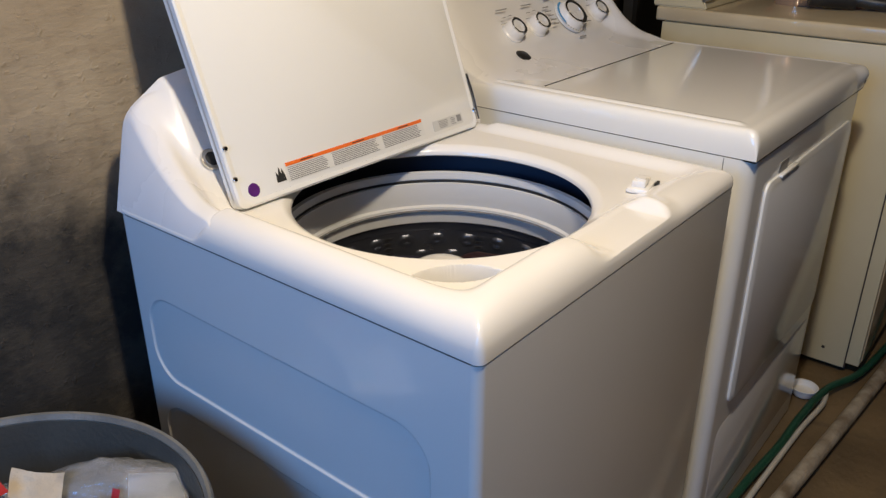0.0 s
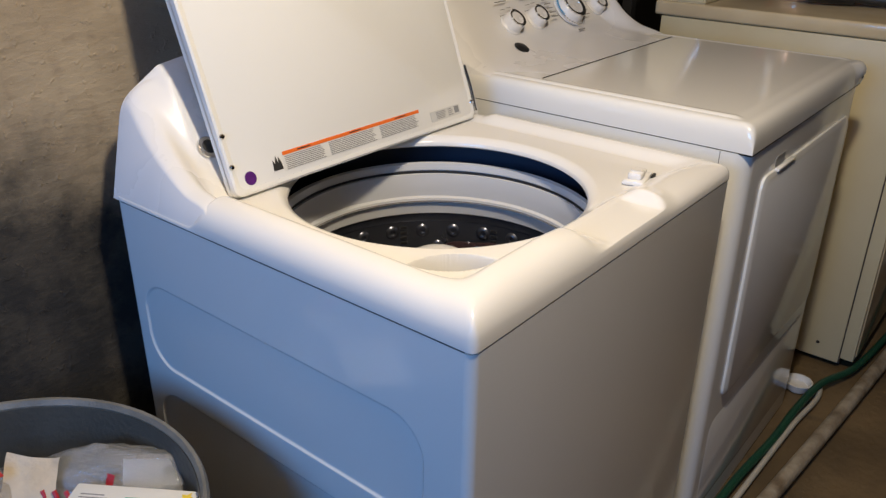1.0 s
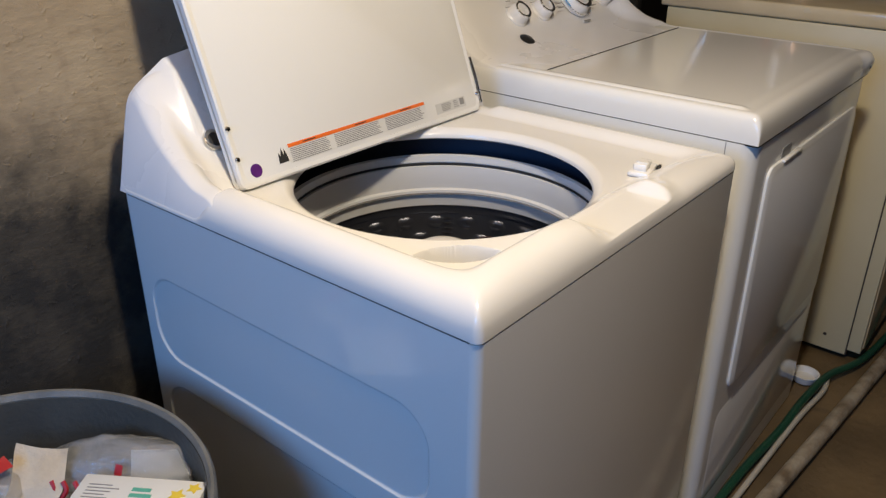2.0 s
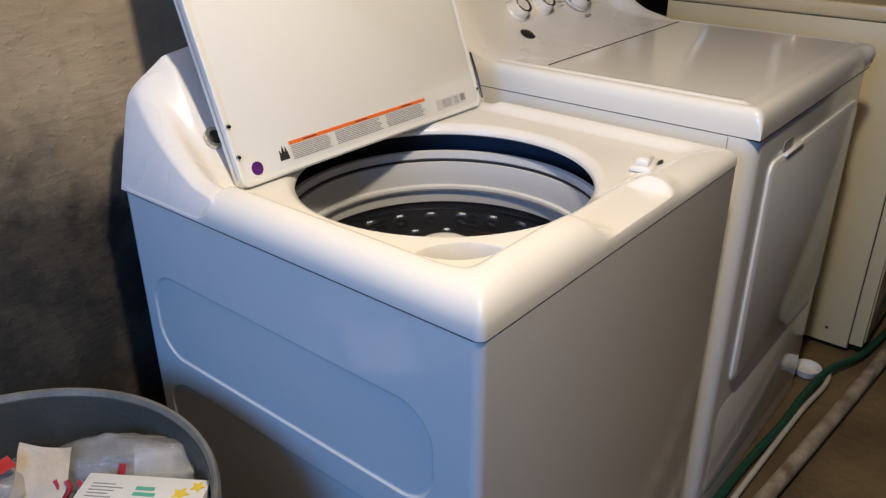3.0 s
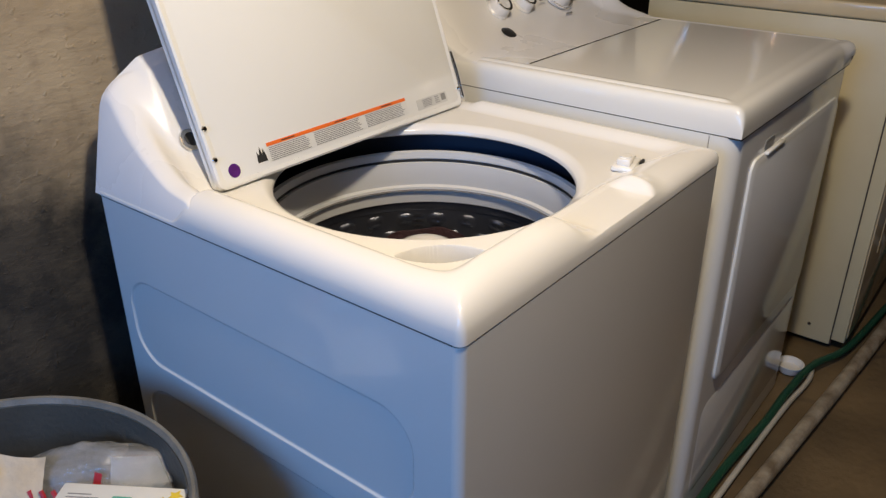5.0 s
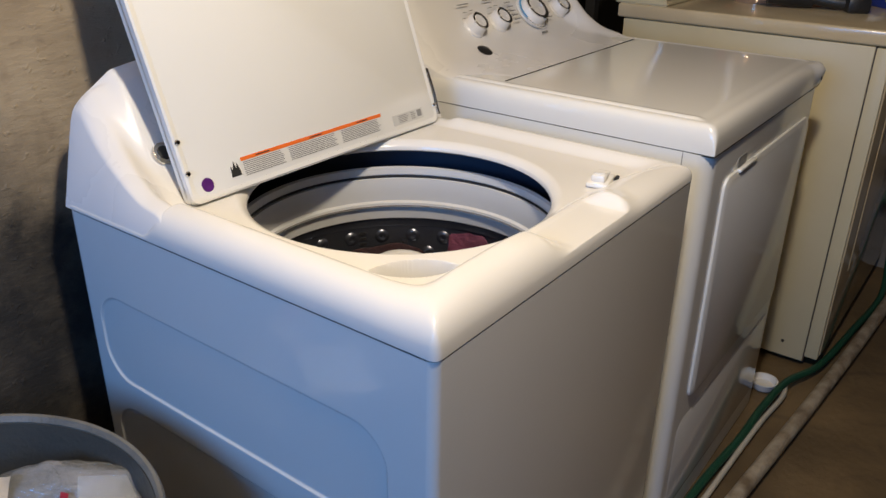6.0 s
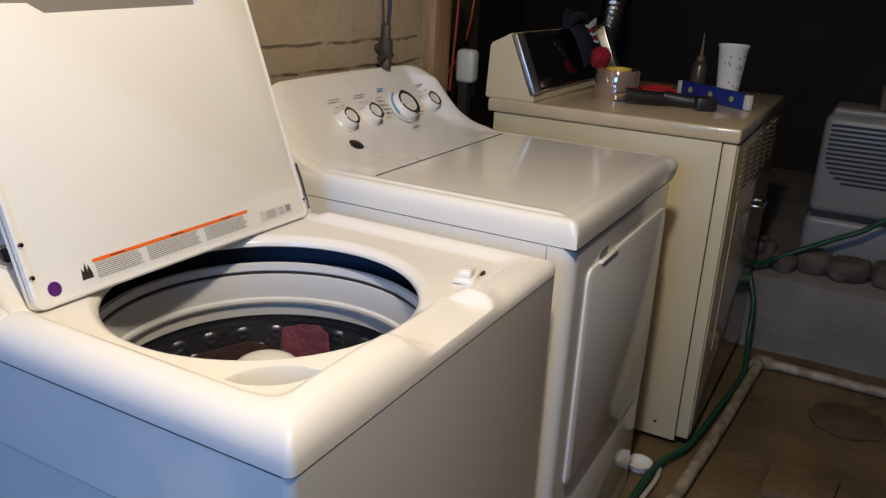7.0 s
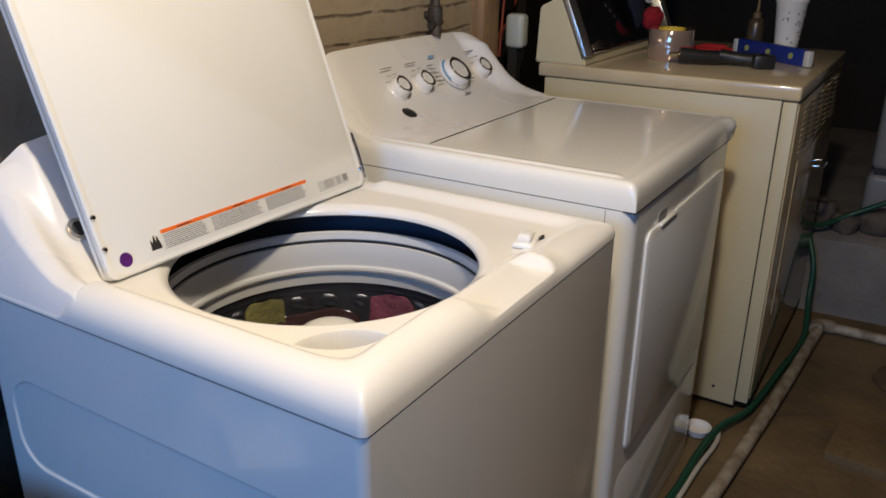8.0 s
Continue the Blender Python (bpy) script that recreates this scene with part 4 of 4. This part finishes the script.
def build_hat():
    """A knitted hat slumped over the console's edge."""
    hat = thing("knitted_hat", 2.14, 0.555, 1.135, "navy knitted hat with a red pompom over the console", "hat")
    rows = []
    for i in range(15):
        f = i / 14
        row = []
        for j in range(20):
            a = 2 * math.pi * j / 20
            r = 0.085 * math.cos(f * 1.45) ** 0.6 + 0.004 * noise.noise((f * 6, a * 2, 1))
            x = r * math.cos(a)
            y = -0.02 - 0.055 * f + r * math.sin(a) * 0.42
            z = 0.045 - 0.13 * f * f + r * math.sin(a) * 0.28 + 0.016 * noise.noise((f * 4, a, 0)) - 0.02 * abs(math.cos(a)) ** 2
            row.append((x, y, z))
        rows.append(row)
    bm = grid(rows, closed=True)
    bm.faces.new([bm.verts.new(p) for p in rows[0]])
    part("knit_body", bm, NAVY, hat, "navy knit")
    part("cuff", sweep([(-0.085, -0.02, 0.03), (-0.03, -0.028, 0.052), (0.03, -0.028, 0.052), (0.085, -0.02, 0.03)], 0.016, 10, 5), NAVY, hat, "turned-up cuff")
    for i in range(5):
        x = -0.048 + 0.012 * i
        part("stripe", sweep([(x, -0.074 - 0.004 * i, 0.030 - 0.012 * i), (x + 0.010, -0.082 - 0.004 * i, 0.024 - 0.012 * i), (x + 0.020, -0.084 - 0.004 * i, 0.027 - 0.012 * i)], 0.0042, 8, 4),
             WHITE_KNIT if i % 2 == 0 else RED_KNIT, hat, "pale stripe" if i % 2 == 0 else "red stripe")
    b = bmesh.new()
    for i in range(5):
        add_box(b, 0.0 + 0.014 * i, 0.010 + 0.014 * i, -0.070, -0.064, 0.012 + 0.004 * i, 0.034 + 0.004 * i, bevel=0.002)
    part("woven_print", b, WHITE_KNIT, hat, "unreadable woven print")
    bm = bmesh.new()
    bmesh.ops.create_icosphere(bm, subdivisions=4, radius=0.036)
    for v in bm.verts:
        v.co *= 1 + 0.16 * noise.noise(v.co * 90)
        v.co += Vector((0.035, -0.105, -0.075))
    part("pompom", bm, RED_KNIT, hat, "red pompom")


build_hat()


# ---- behind the machines ----
def build_back():
    post = thing("wall_stud", 1.492, 0.705, 0, "rough brown wooden stud at the wall's end", "stud")
    part("stud", box(0.0, 0.089, 0.0, 0.2, -0.005, 2.32, bevel=0.003), WOOD, post)
    c = thing("red_cable", 1.745, 0.80, 0, "red electric cable hanging down beside the stud", "cable")
    part("cable_run", sweep([(0.0, 0.0, 2.3), (0.015, 0.0, 1.6), (-0.01, 0.0, 1.25), (0.0, 0.0, 0.95)], 0.0045, 8, 6), CABLE_RED, c)
    c = thing("red_cable", 1.79, 0.80, 0, "red electric cable hanging down beside the stud", "cable")
    part("cable_run", sweep([(0.03, 0.0, 2.3), (0.0, 0.0, 1.6), (0.01, 0.0, 1.25), (-0.02, 0.0, 0.95)], 0.0045, 8, 6), CABLE_RED, c)
    c = thing("red_cable", 2.02, 0.85, 0, "red electric cable looping behind the old dryer", "cable")
    part("cable_run", sweep([(0.02, 0.02, 2.3), (0.01, 0.0, 1.5), (-0.02, 0.0, 1.2), (-0.12, -0.02, 1.07), (-0.25, -0.05, 1.02), (-0.36, -0.03, 0.9)], 0.0045, 8, 8), CABLE_RED, c)
    bx = thing("junction_box", 1.78, 0.82, 1.08, "black metal junction box on a board", "junction box")
    part("case", box(0.0, 0.12, 0.0, 0.07, 0.0, 0.12, bevel=0.004), BLACK, bx)
    part("cover_plate", box(0.005, 0.115, -0.004, 0.0, 0.005, 0.115, bevel=0.001), BLACK, bx)
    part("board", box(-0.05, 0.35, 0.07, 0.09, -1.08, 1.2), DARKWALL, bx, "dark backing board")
    sw = thing("plug_adapter", 1.682, 0.68, 0.0, "pale plastic plug and lead standing behind the dryer", "plug")
    part("plug_case", box(0.0, 0.05, 0.0, 0.06, 0.99, 1.09, bevel=0.014, seg=3), SWITCH, sw, "pale plastic case")
    part("riser", box(0.01, 0.04, 0.02, 0.05, 0.0, 0.995), DARK, sw)
    v = thing("wall_valve", 1.256, 0.715, 1.084, "old iron pipe valve on the parged wall", "valve")
    v.matrix_basis = v.matrix_basis @ Matrix.Diagonal((0.75, 1, 1, 1))
    part("valve_body", lathe([(0.0, -0.02), (0.016, -0.02), (0.018, 0.0), (0.014, 0.01), (0.02, 0.02), (0.02, 0.05), (0.013, 0.055), (0.013, 0.09), (0.0, 0.092)], 20), IRON, v, "iron body")
    part("valve_arm", sweep([(-0.035, 0.0, 0.005), (0.0, -0.004, 0.01), (0.035, 0.0, 0.012)], 0.009, 10, 3), IRON, v)
    part("valve_stub", sweep([(0.0, 0.0, 0.03), (0.0, 0.04, 0.03)], 0.010, 10, 2), IRON, v)
    part("cord", sweep([(0.012, 0.0, 0.08), (0.022, 0.0, 0.16), (0.03, 0.012, 0.4), (0.03, 0.018, 1.2)], 0.005, 8, 6), BLACK, v, "black cord")
    part("wire", sweep([(-0.012, 0.0, 0.085), (-0.010, 0.01, 0.3), (-0.008, 0.02, 1.2)], 0.0025, 6, 4), IRON, v, "thin wire")
    duct = thing("foil_duct", 2.66, 0.66, 0.30, "silver foil vent duct rising behind the old dryer", "vent duct")
    part("duct_hose", sweep([(0.0, 0.0, 0.0), (0.03, 0.0, 0.4), (0.08, -0.02, 0.70), (0.16, -0.03, 0.88), (0.30, 0.0, 1.10), (0.42, 0.05, 1.5), (0.45, 0.1, 2.0)], 0.045, 20, 22, wave=0.07), FOIL, duct)


build_back()


# ---- dehumidifier on the ledge ----
def build_dehumidifier():
    ob = thing("dehumidifier", 2.76, -0.43, 0.30, "pale grey dehumidifier with a slatted front on the ledge", "dehumidifier")
    # front looks along -x
    b = box(0.0, 0.26, -0.19, 0.19, 0.215, 0.585, bevel=0.03, seg=4)
    part("upper_case", b, APPLIANCE_GREY, ob, "pale grey case")
    part("water_bucket", box(-0.006, 0.25, -0.185, 0.195, 0.0, 0.205, bevel=0.028, seg=4), APPLIANCE_GREY, ob, "pale grey water bucket")
    part("gap", box(0.006, 0.24, -0.175, 0.175, 0.195, 0.225), DARK, ob)
    part("top_panel", box(0.02, 0.25, -0.17, 0.17, 0.58, 0.61, bevel=0.012, seg=3), APPLIANCE_GREY, ob, "control top")
    for i in range(13):
        z = 0.548 - 0.0175 * i
        half = 0.165 if i < 7 else 0.165 * math.sqrt(max(0.05, 1 - ((i - 6.5) / 6.8) ** 2))
        part("slat", box(-0.004, 0.004, -half, half, z - 0.0042, z + 0.0042), DARK, ob, "dark louvre slot")


build_dehumidifier()


def build_stones():
    spots = ((2.64, -0.30, 0.075, 0.05), (2.63, -0.42, 0.085, 0.045), (2.64, -0.55, 0.07, 0.05), (2.60, -0.20, 0.06, 0.04), (2.62, -0.68, 0.08, 0.045), (2.66, -0.10, 0.07, 0.05))
    for i, (x, y, r, h) in enumerate(spots):
        bm = bmesh.new()
        bmesh.ops.create_icosphere(bm, subdivisions=4, radius=1.0)
        for v in bm.verts:
            q = v.co.copy()
            k = 1 + 0.16 * noise.noise(q * 1.6 + Vector((i * 7.0, 0, 0))) + 0.05 * noise.noise(q * 6)
            v.co = Vector((q.x * r * k * 0.8, q.y * r * k, max(-0.9, min(0.85, q.z * 1.25)) * h * k))
        ob = part("stone", bm, STONE, None, m=pose(x + 0.06, y, 0.30 + h * 0.85, 0, 0, 40 * i))
        tagged(ob, "rough brown rubble stone on the ledge", "stone", "stones on the ledge")
    ob = part("concrete_block", box(-0.09, 0.09, -0.10, 0.10, 0.0, 0.075, bevel=0.006), STONE, None, m=pose(2.90, -0.50, 0.912, 0, 0, 4))
    tagged(ob, "grey-brown block lying on the dehumidifier", "block")


build_stones()


# ---- on the floor ----
def build_floor_patches():
    """Thin worn skins of old screed on the concrete."""
    for k, (x0, x1, y0, y1) in enumerate(((2.03, 2.26, -0.63, -0.40),)):
        rim = []
        for i in range(28):
            a = 2 * math.pi * i / 28
            q = 1 + 0.22 * noise.noise((math.cos(a) * 2.2, math.sin(a) * 2.2, 4 + k))
            rim.append(((x0 + x1) / 2 + (x1 - x0) / 2 * q * math.cos(a), (y0 + y1) / 2 + (y1 - y0) / 2 * q * math.sin(a)))
        structure(part("floor_patch", plate(rim, 0.0005, 0.0055, edge=0.002), SCREED))
    # a flat slab let down on the concrete
    slab = part("floor_slab", plate(rounded_rect(-0.095, 0.095, -0.085, 0.085, 0.006), 0.0, 0.028, edge=0.003), FLOOR, None, m=pose(1.655, -0.425, -0.004, 0, 0, -6))
    tagged(slab, "flat brown slab lying on the cellar floor", "slab")


build_floor_patches()


def build_floor_things():
    p = thing("floor_pipe", 0, 0, 0, "dirty white plastic pipe lying along the floor", "pipe")
    pts = [(0.2, -0.035, 0.019), (1.045, -0.108, 0.019), (1.42, -0.140, 0.019), (1.80, -0.170, 0.019), (2.37, -0.206, 0.019)]
    part("long_run", sweep(pts, 0.018, 16, 8), PVC, p)
    part("cross_run", sweep([(2.40, -0.225, 0.019), (2.392, -0.62, 0.019), (2.38, -1.9, 0.019)], 0.018, 16, 8), PVC, p)
    part("elbow", sweep([(2.345, -0.198, 0.021), (2.392, -0.203, 0.021), (2.40, -0.25, 0.021)], 0.024, 16, 6), PVC, p, "elbow fitting")
    h = thing("garden_hose", 0, 0, 0, "green rubber garden hose trailing past the machines", "hose")
    part("hose_run", sweep([(0.55, -0.012, 0.014), (0.98, -0.022, 0.014), (1.215, -0.040, 0.014), (1.37, -0.046, 0.020), (1.53, -0.064, 0.024), (1.69, -0.114, 0.018), (1.98, -0.145, 0.014), (2.26, -0.170, 0.02),
                            (2.42, -0.150, 0.10), (2.465, -0.14, 0.22), (2.52, -0.10, 0.33), (2.58, -0.14, 0.335), (2.64, -0.24, 0.385), (2.645, -0.42, 0.49), (2.66, -0.60, 0.57), (2.8, -1.0, 0.34)], 0.0098, 14, 10), HOSE, h)
    t = thing("drain_tube", 0, 0, 0, "thin off-white drain tube along the dryer's front", "tube")
    part("tube_run", sweep([(0.75, -0.040, 0.008), (0.98, -0.046, 0.008), (1.31, -0.058, 0.008), (1.47, -0.072, 0.010), (1.54, -0.062, 0.014)], 0.007, 10, 8), TUBE_WHITE, t)
    pan = thing("white_pan", 1.505, -0.012, 0.0, "white plastic pan between the two dryers", "pan")
    part("pan_bowl", lathe([(0.0, 0.004), (0.024, 0.004), (0.027, 0.0), (0.030, 0.004), (0.034, 0.020), (0.037, 0.022), (0.037, 0.025), (0.033, 0.025), (0.027, 0.010), (0.0, 0.008)], 40), PLASTIC, pan, "shallow white bowl")


build_floor_things()


# ---- bin ----
def build_bin():
    can = thing("rubbish_bin", -0.363, 0.435, 0, "round grey plastic rubbish bin full of packaging", "bin")
    R, H = 0.262, 0.602
    part("bin_body", lathe([(0.0, 0.0), (R - 0.05, 0.0), (R - 0.045, 0.006), (R - 0.002, H - 0.012), (R - 0.007, H - 0.010), (R - 0.050, 0.012), (0, 0.010)], 96), CAN, can, "grey plastic body")
    part("bin_rim", lathe([(R - 0.003, H - 0.028), (R + 0.004, H - 0.026), (R + 0.005, H - 0.006), (R + 0.002, H), (R - 0.002, H - 0.001), (R - 0.0060, H - 0.008)], 96, closed=True), CAN_RIM, can, "worn rolled rim")
    return can


def crumple(bm, amount, scale, seed):
    for v in bm.verts:
        k = v.co * scale + Vector((seed, 0, 0))
        v.co += amount * Vector((noise.noise(k), noise.noise(k + Vector((5, 0, 0))), noise.noise(k + Vector((0, 9, 0)))))
    return bm


def sheet(w, h, n, curl):
    rows = [[((i / n - 0.5) * w, (j / n - 0.5) * h, curl * math.sin(3 * i / n) * math.cos(2 * j / n)) for i in range(n + 1)] for j in range(n + 1)]
    bm = grid(rows)
    return bm


def build_rubbish():
    # a bed of crumpled packaging that fills the bin below
    rows = []
    for i in range(15):
        r = 0.225 * i / 14
        rows.append([(r * math.cos(2 * math.pi * j / 40), r * math.sin(2 * math.pi * j / 40), 0.475 + 0.035 * noise.noise((r * 9 * math.cos(2 * math.pi * j / 40), r * 9 * math.sin(2 * math.pi * j / 40), 3))) for j in range(40)])
    ob = part("packaging_fill", grid(rows, closed=True), WRAP, None, m=Matrix.Translation((-0.355, 0.435, 0)))
    tagged(ob, "crumpled grey packaging filling the bin", "rubbish")
    bag = thing("plastic_bag", -0.172, 0.474, 0.522, "clear plastic bag with red print lying in the bin", "plastic bag", rz=-52)
    bm = bmesh.new()
    bmesh.ops.create_icosphere(bm, subdivisions=5, radius=1.0)
    for v in bm.verts:
        q = v.co.copy()
        k = 0.98 + 0.10 * noise.noise(q * 2.3 + Vector((3, 0, 0))) + 0.12 * abs(noise.noise(q * 3.6)) + 0.05 * abs(noise.noise(q * 11))
        v.co = Vector((q.x * 0.115 * k, q.y * 0.055 * k, q.z * 0.055 * k))
    part("film", bm, FILM, bag, "crinkled clear film")
    part("white_insert", crumple(sheet(0.082, 0.074, 12, 0.003), 0.002, 12, 4), SLEEVE, bag, "pale card sleeve", m=pose(0.058, -0.006, 0.006, 56, 0, 4))
    part("red_print", crumple(sheet(0.012, 0.030, 4, 0.002), 0.001, 30, 1), RED, bag, "red printed mark", m=pose(0.02, -0.045, 0.040, 62, 0, -18))
    for i in range(3):
        x = -0.068 + 0.015 * i
        stroke = sweep([(x, -0.060, 0.006), (x + 0.004, -0.064, 0.018), (x + 0.011, -0.060, 0.030), (x + 0.006, -0.055, 0.040)], 0.0032, 6, 4)
        part("red_stroke", stroke, RED, bag, "red print, unreadable")
    pap = part("creased_paper", crumple(sheet(0.070, 0.15, 24, 0.012), 0.008, 22, 6), PAPER, None, m=pose(-0.282, 0.497, 0.540, 42, 0, -55))
    tagged(pap, "stained creased cream paper in the bin", "paper")
    bx = thing("soap_box", -0.222, 0.362, 0.555, "small white printed carton in the bin", "carton", rz=-56)
    part("carton", box(-0.075, 0.085, -0.05, 0.05, -0.05, 0.02, bevel=0.002), CARD, bx, "white card carton")
    b = bmesh.new()
    add_box(b, -0.004, 0.020, 0.024, 0.030, 0.02, 0.0206)
    add_box(b, -0.004, 0.024, 0.014, 0.020, 0.02, 0.0206)
    part("green_mark", b, GREEN_PRINT, bx, "green print, plain bars")
    b = bmesh.new()
    bars(b, -0.062, -0.02, 0.006, 0.034, 5, 0.25, 0.02, 0.0206, 0.4)
    part("grey_print", b, INK, bx)
    b = bmesh.new()
    for x, y, r in ((0.055, 0.022, 0.012), (0.072, 0.036, 0.010), (0.048, -0.008, 0.009)):
        star = [(x + (r if i % 2 == 0 else r * 0.5) * math.cos(i * math.pi / 5), y + (r if i % 2 == 0 else r * 0.5) * math.sin(i * math.pi / 5)) for i in range(10)]
        plate(star, 0.02, 0.0207, bm=b)
    part("yellow_print", b, YELLOW, bx, "yellow flower print")
    bag2 = thing("plastic_bag", -0.33, 0.56, 0.54, "crumpled clear wrapper with red print in the bin", "plastic bag", rz=10)
    bm = bmesh.new()
    bmesh.ops.create_icosphere(bm, subdivisions=4, radius=1.0)
    for v in bm.verts:
        q = v.co.copy()
        k = 1 + 0.3 * noise.noise(q * 2.1 + Vector((8, 0, 0))) + 0.1 * noise.noise(q * 6)
        v.co = Vector((q.x * 0.08 * k, q.y * 0.06 * k, q.z * 0.045 * k))
    part("film", bm, FILM, bag2, "crinkled clear film")
    part("red_print", crumple(sheet(0.03, 0.02, 6, 0.002), 0.003, 25, 7), RED, bag2, m=pose(0.03, -0.03, 0.045, 30, 0, 0))


build_bin()
build_rubbish()


# ---- what moves ----
def motions():
    basket = next(o for o in washing_machine.children if o.name.startswith("basket"))
    # agitation: the drum strokes to and fro
    walk(basket, [(0.1 * i, pose(0.343, 0.328, 0, 0, 0, -30.0 * math.sin(2 * math.pi * (0.1 * i - 6.7) / 0.85))) for i in range(81)])
    # the laundry's mirrored colours creep and sway round the drum: pink, yellow, indigo, maroon
    ways = [[(0.0, -62), (1.0, -56), (2.0, -60), (3.0, -54), (4.0, -48), (4.7, -30), (5.4, -12), (6.0, 8), (6.5, 18), (6.9, 22), (7.2, 28), (7.5, 2), (7.8, 16), (8.0, 12)],
            [(0.0, 168), (3.0, 160), (5.0, 150), (6.5, 142), (7.0, 120), (7.3, 82), (7.6, 76), (8.0, 68)],
            [(0.0, 60), (1.0, 75), (2.0, 60), (3.0, 72), (4.0, 62), (5.0, 80), (6.0, 96), (7.0, 118), (8.0, 150)],
            [(0.0, 12), (1.0, 20), (2.0, 8), (3.0, 10), (4.0, 4), (5.0, 40), (6.0, 48), (7.0, 56), (8.0, 46)]]
    for g, rows in zip(cloth_reflections, ways):
        walk(g, [(t, pose(0.343, 0.328, 0, 0, 0, a)) for t, a in rows])


motions()
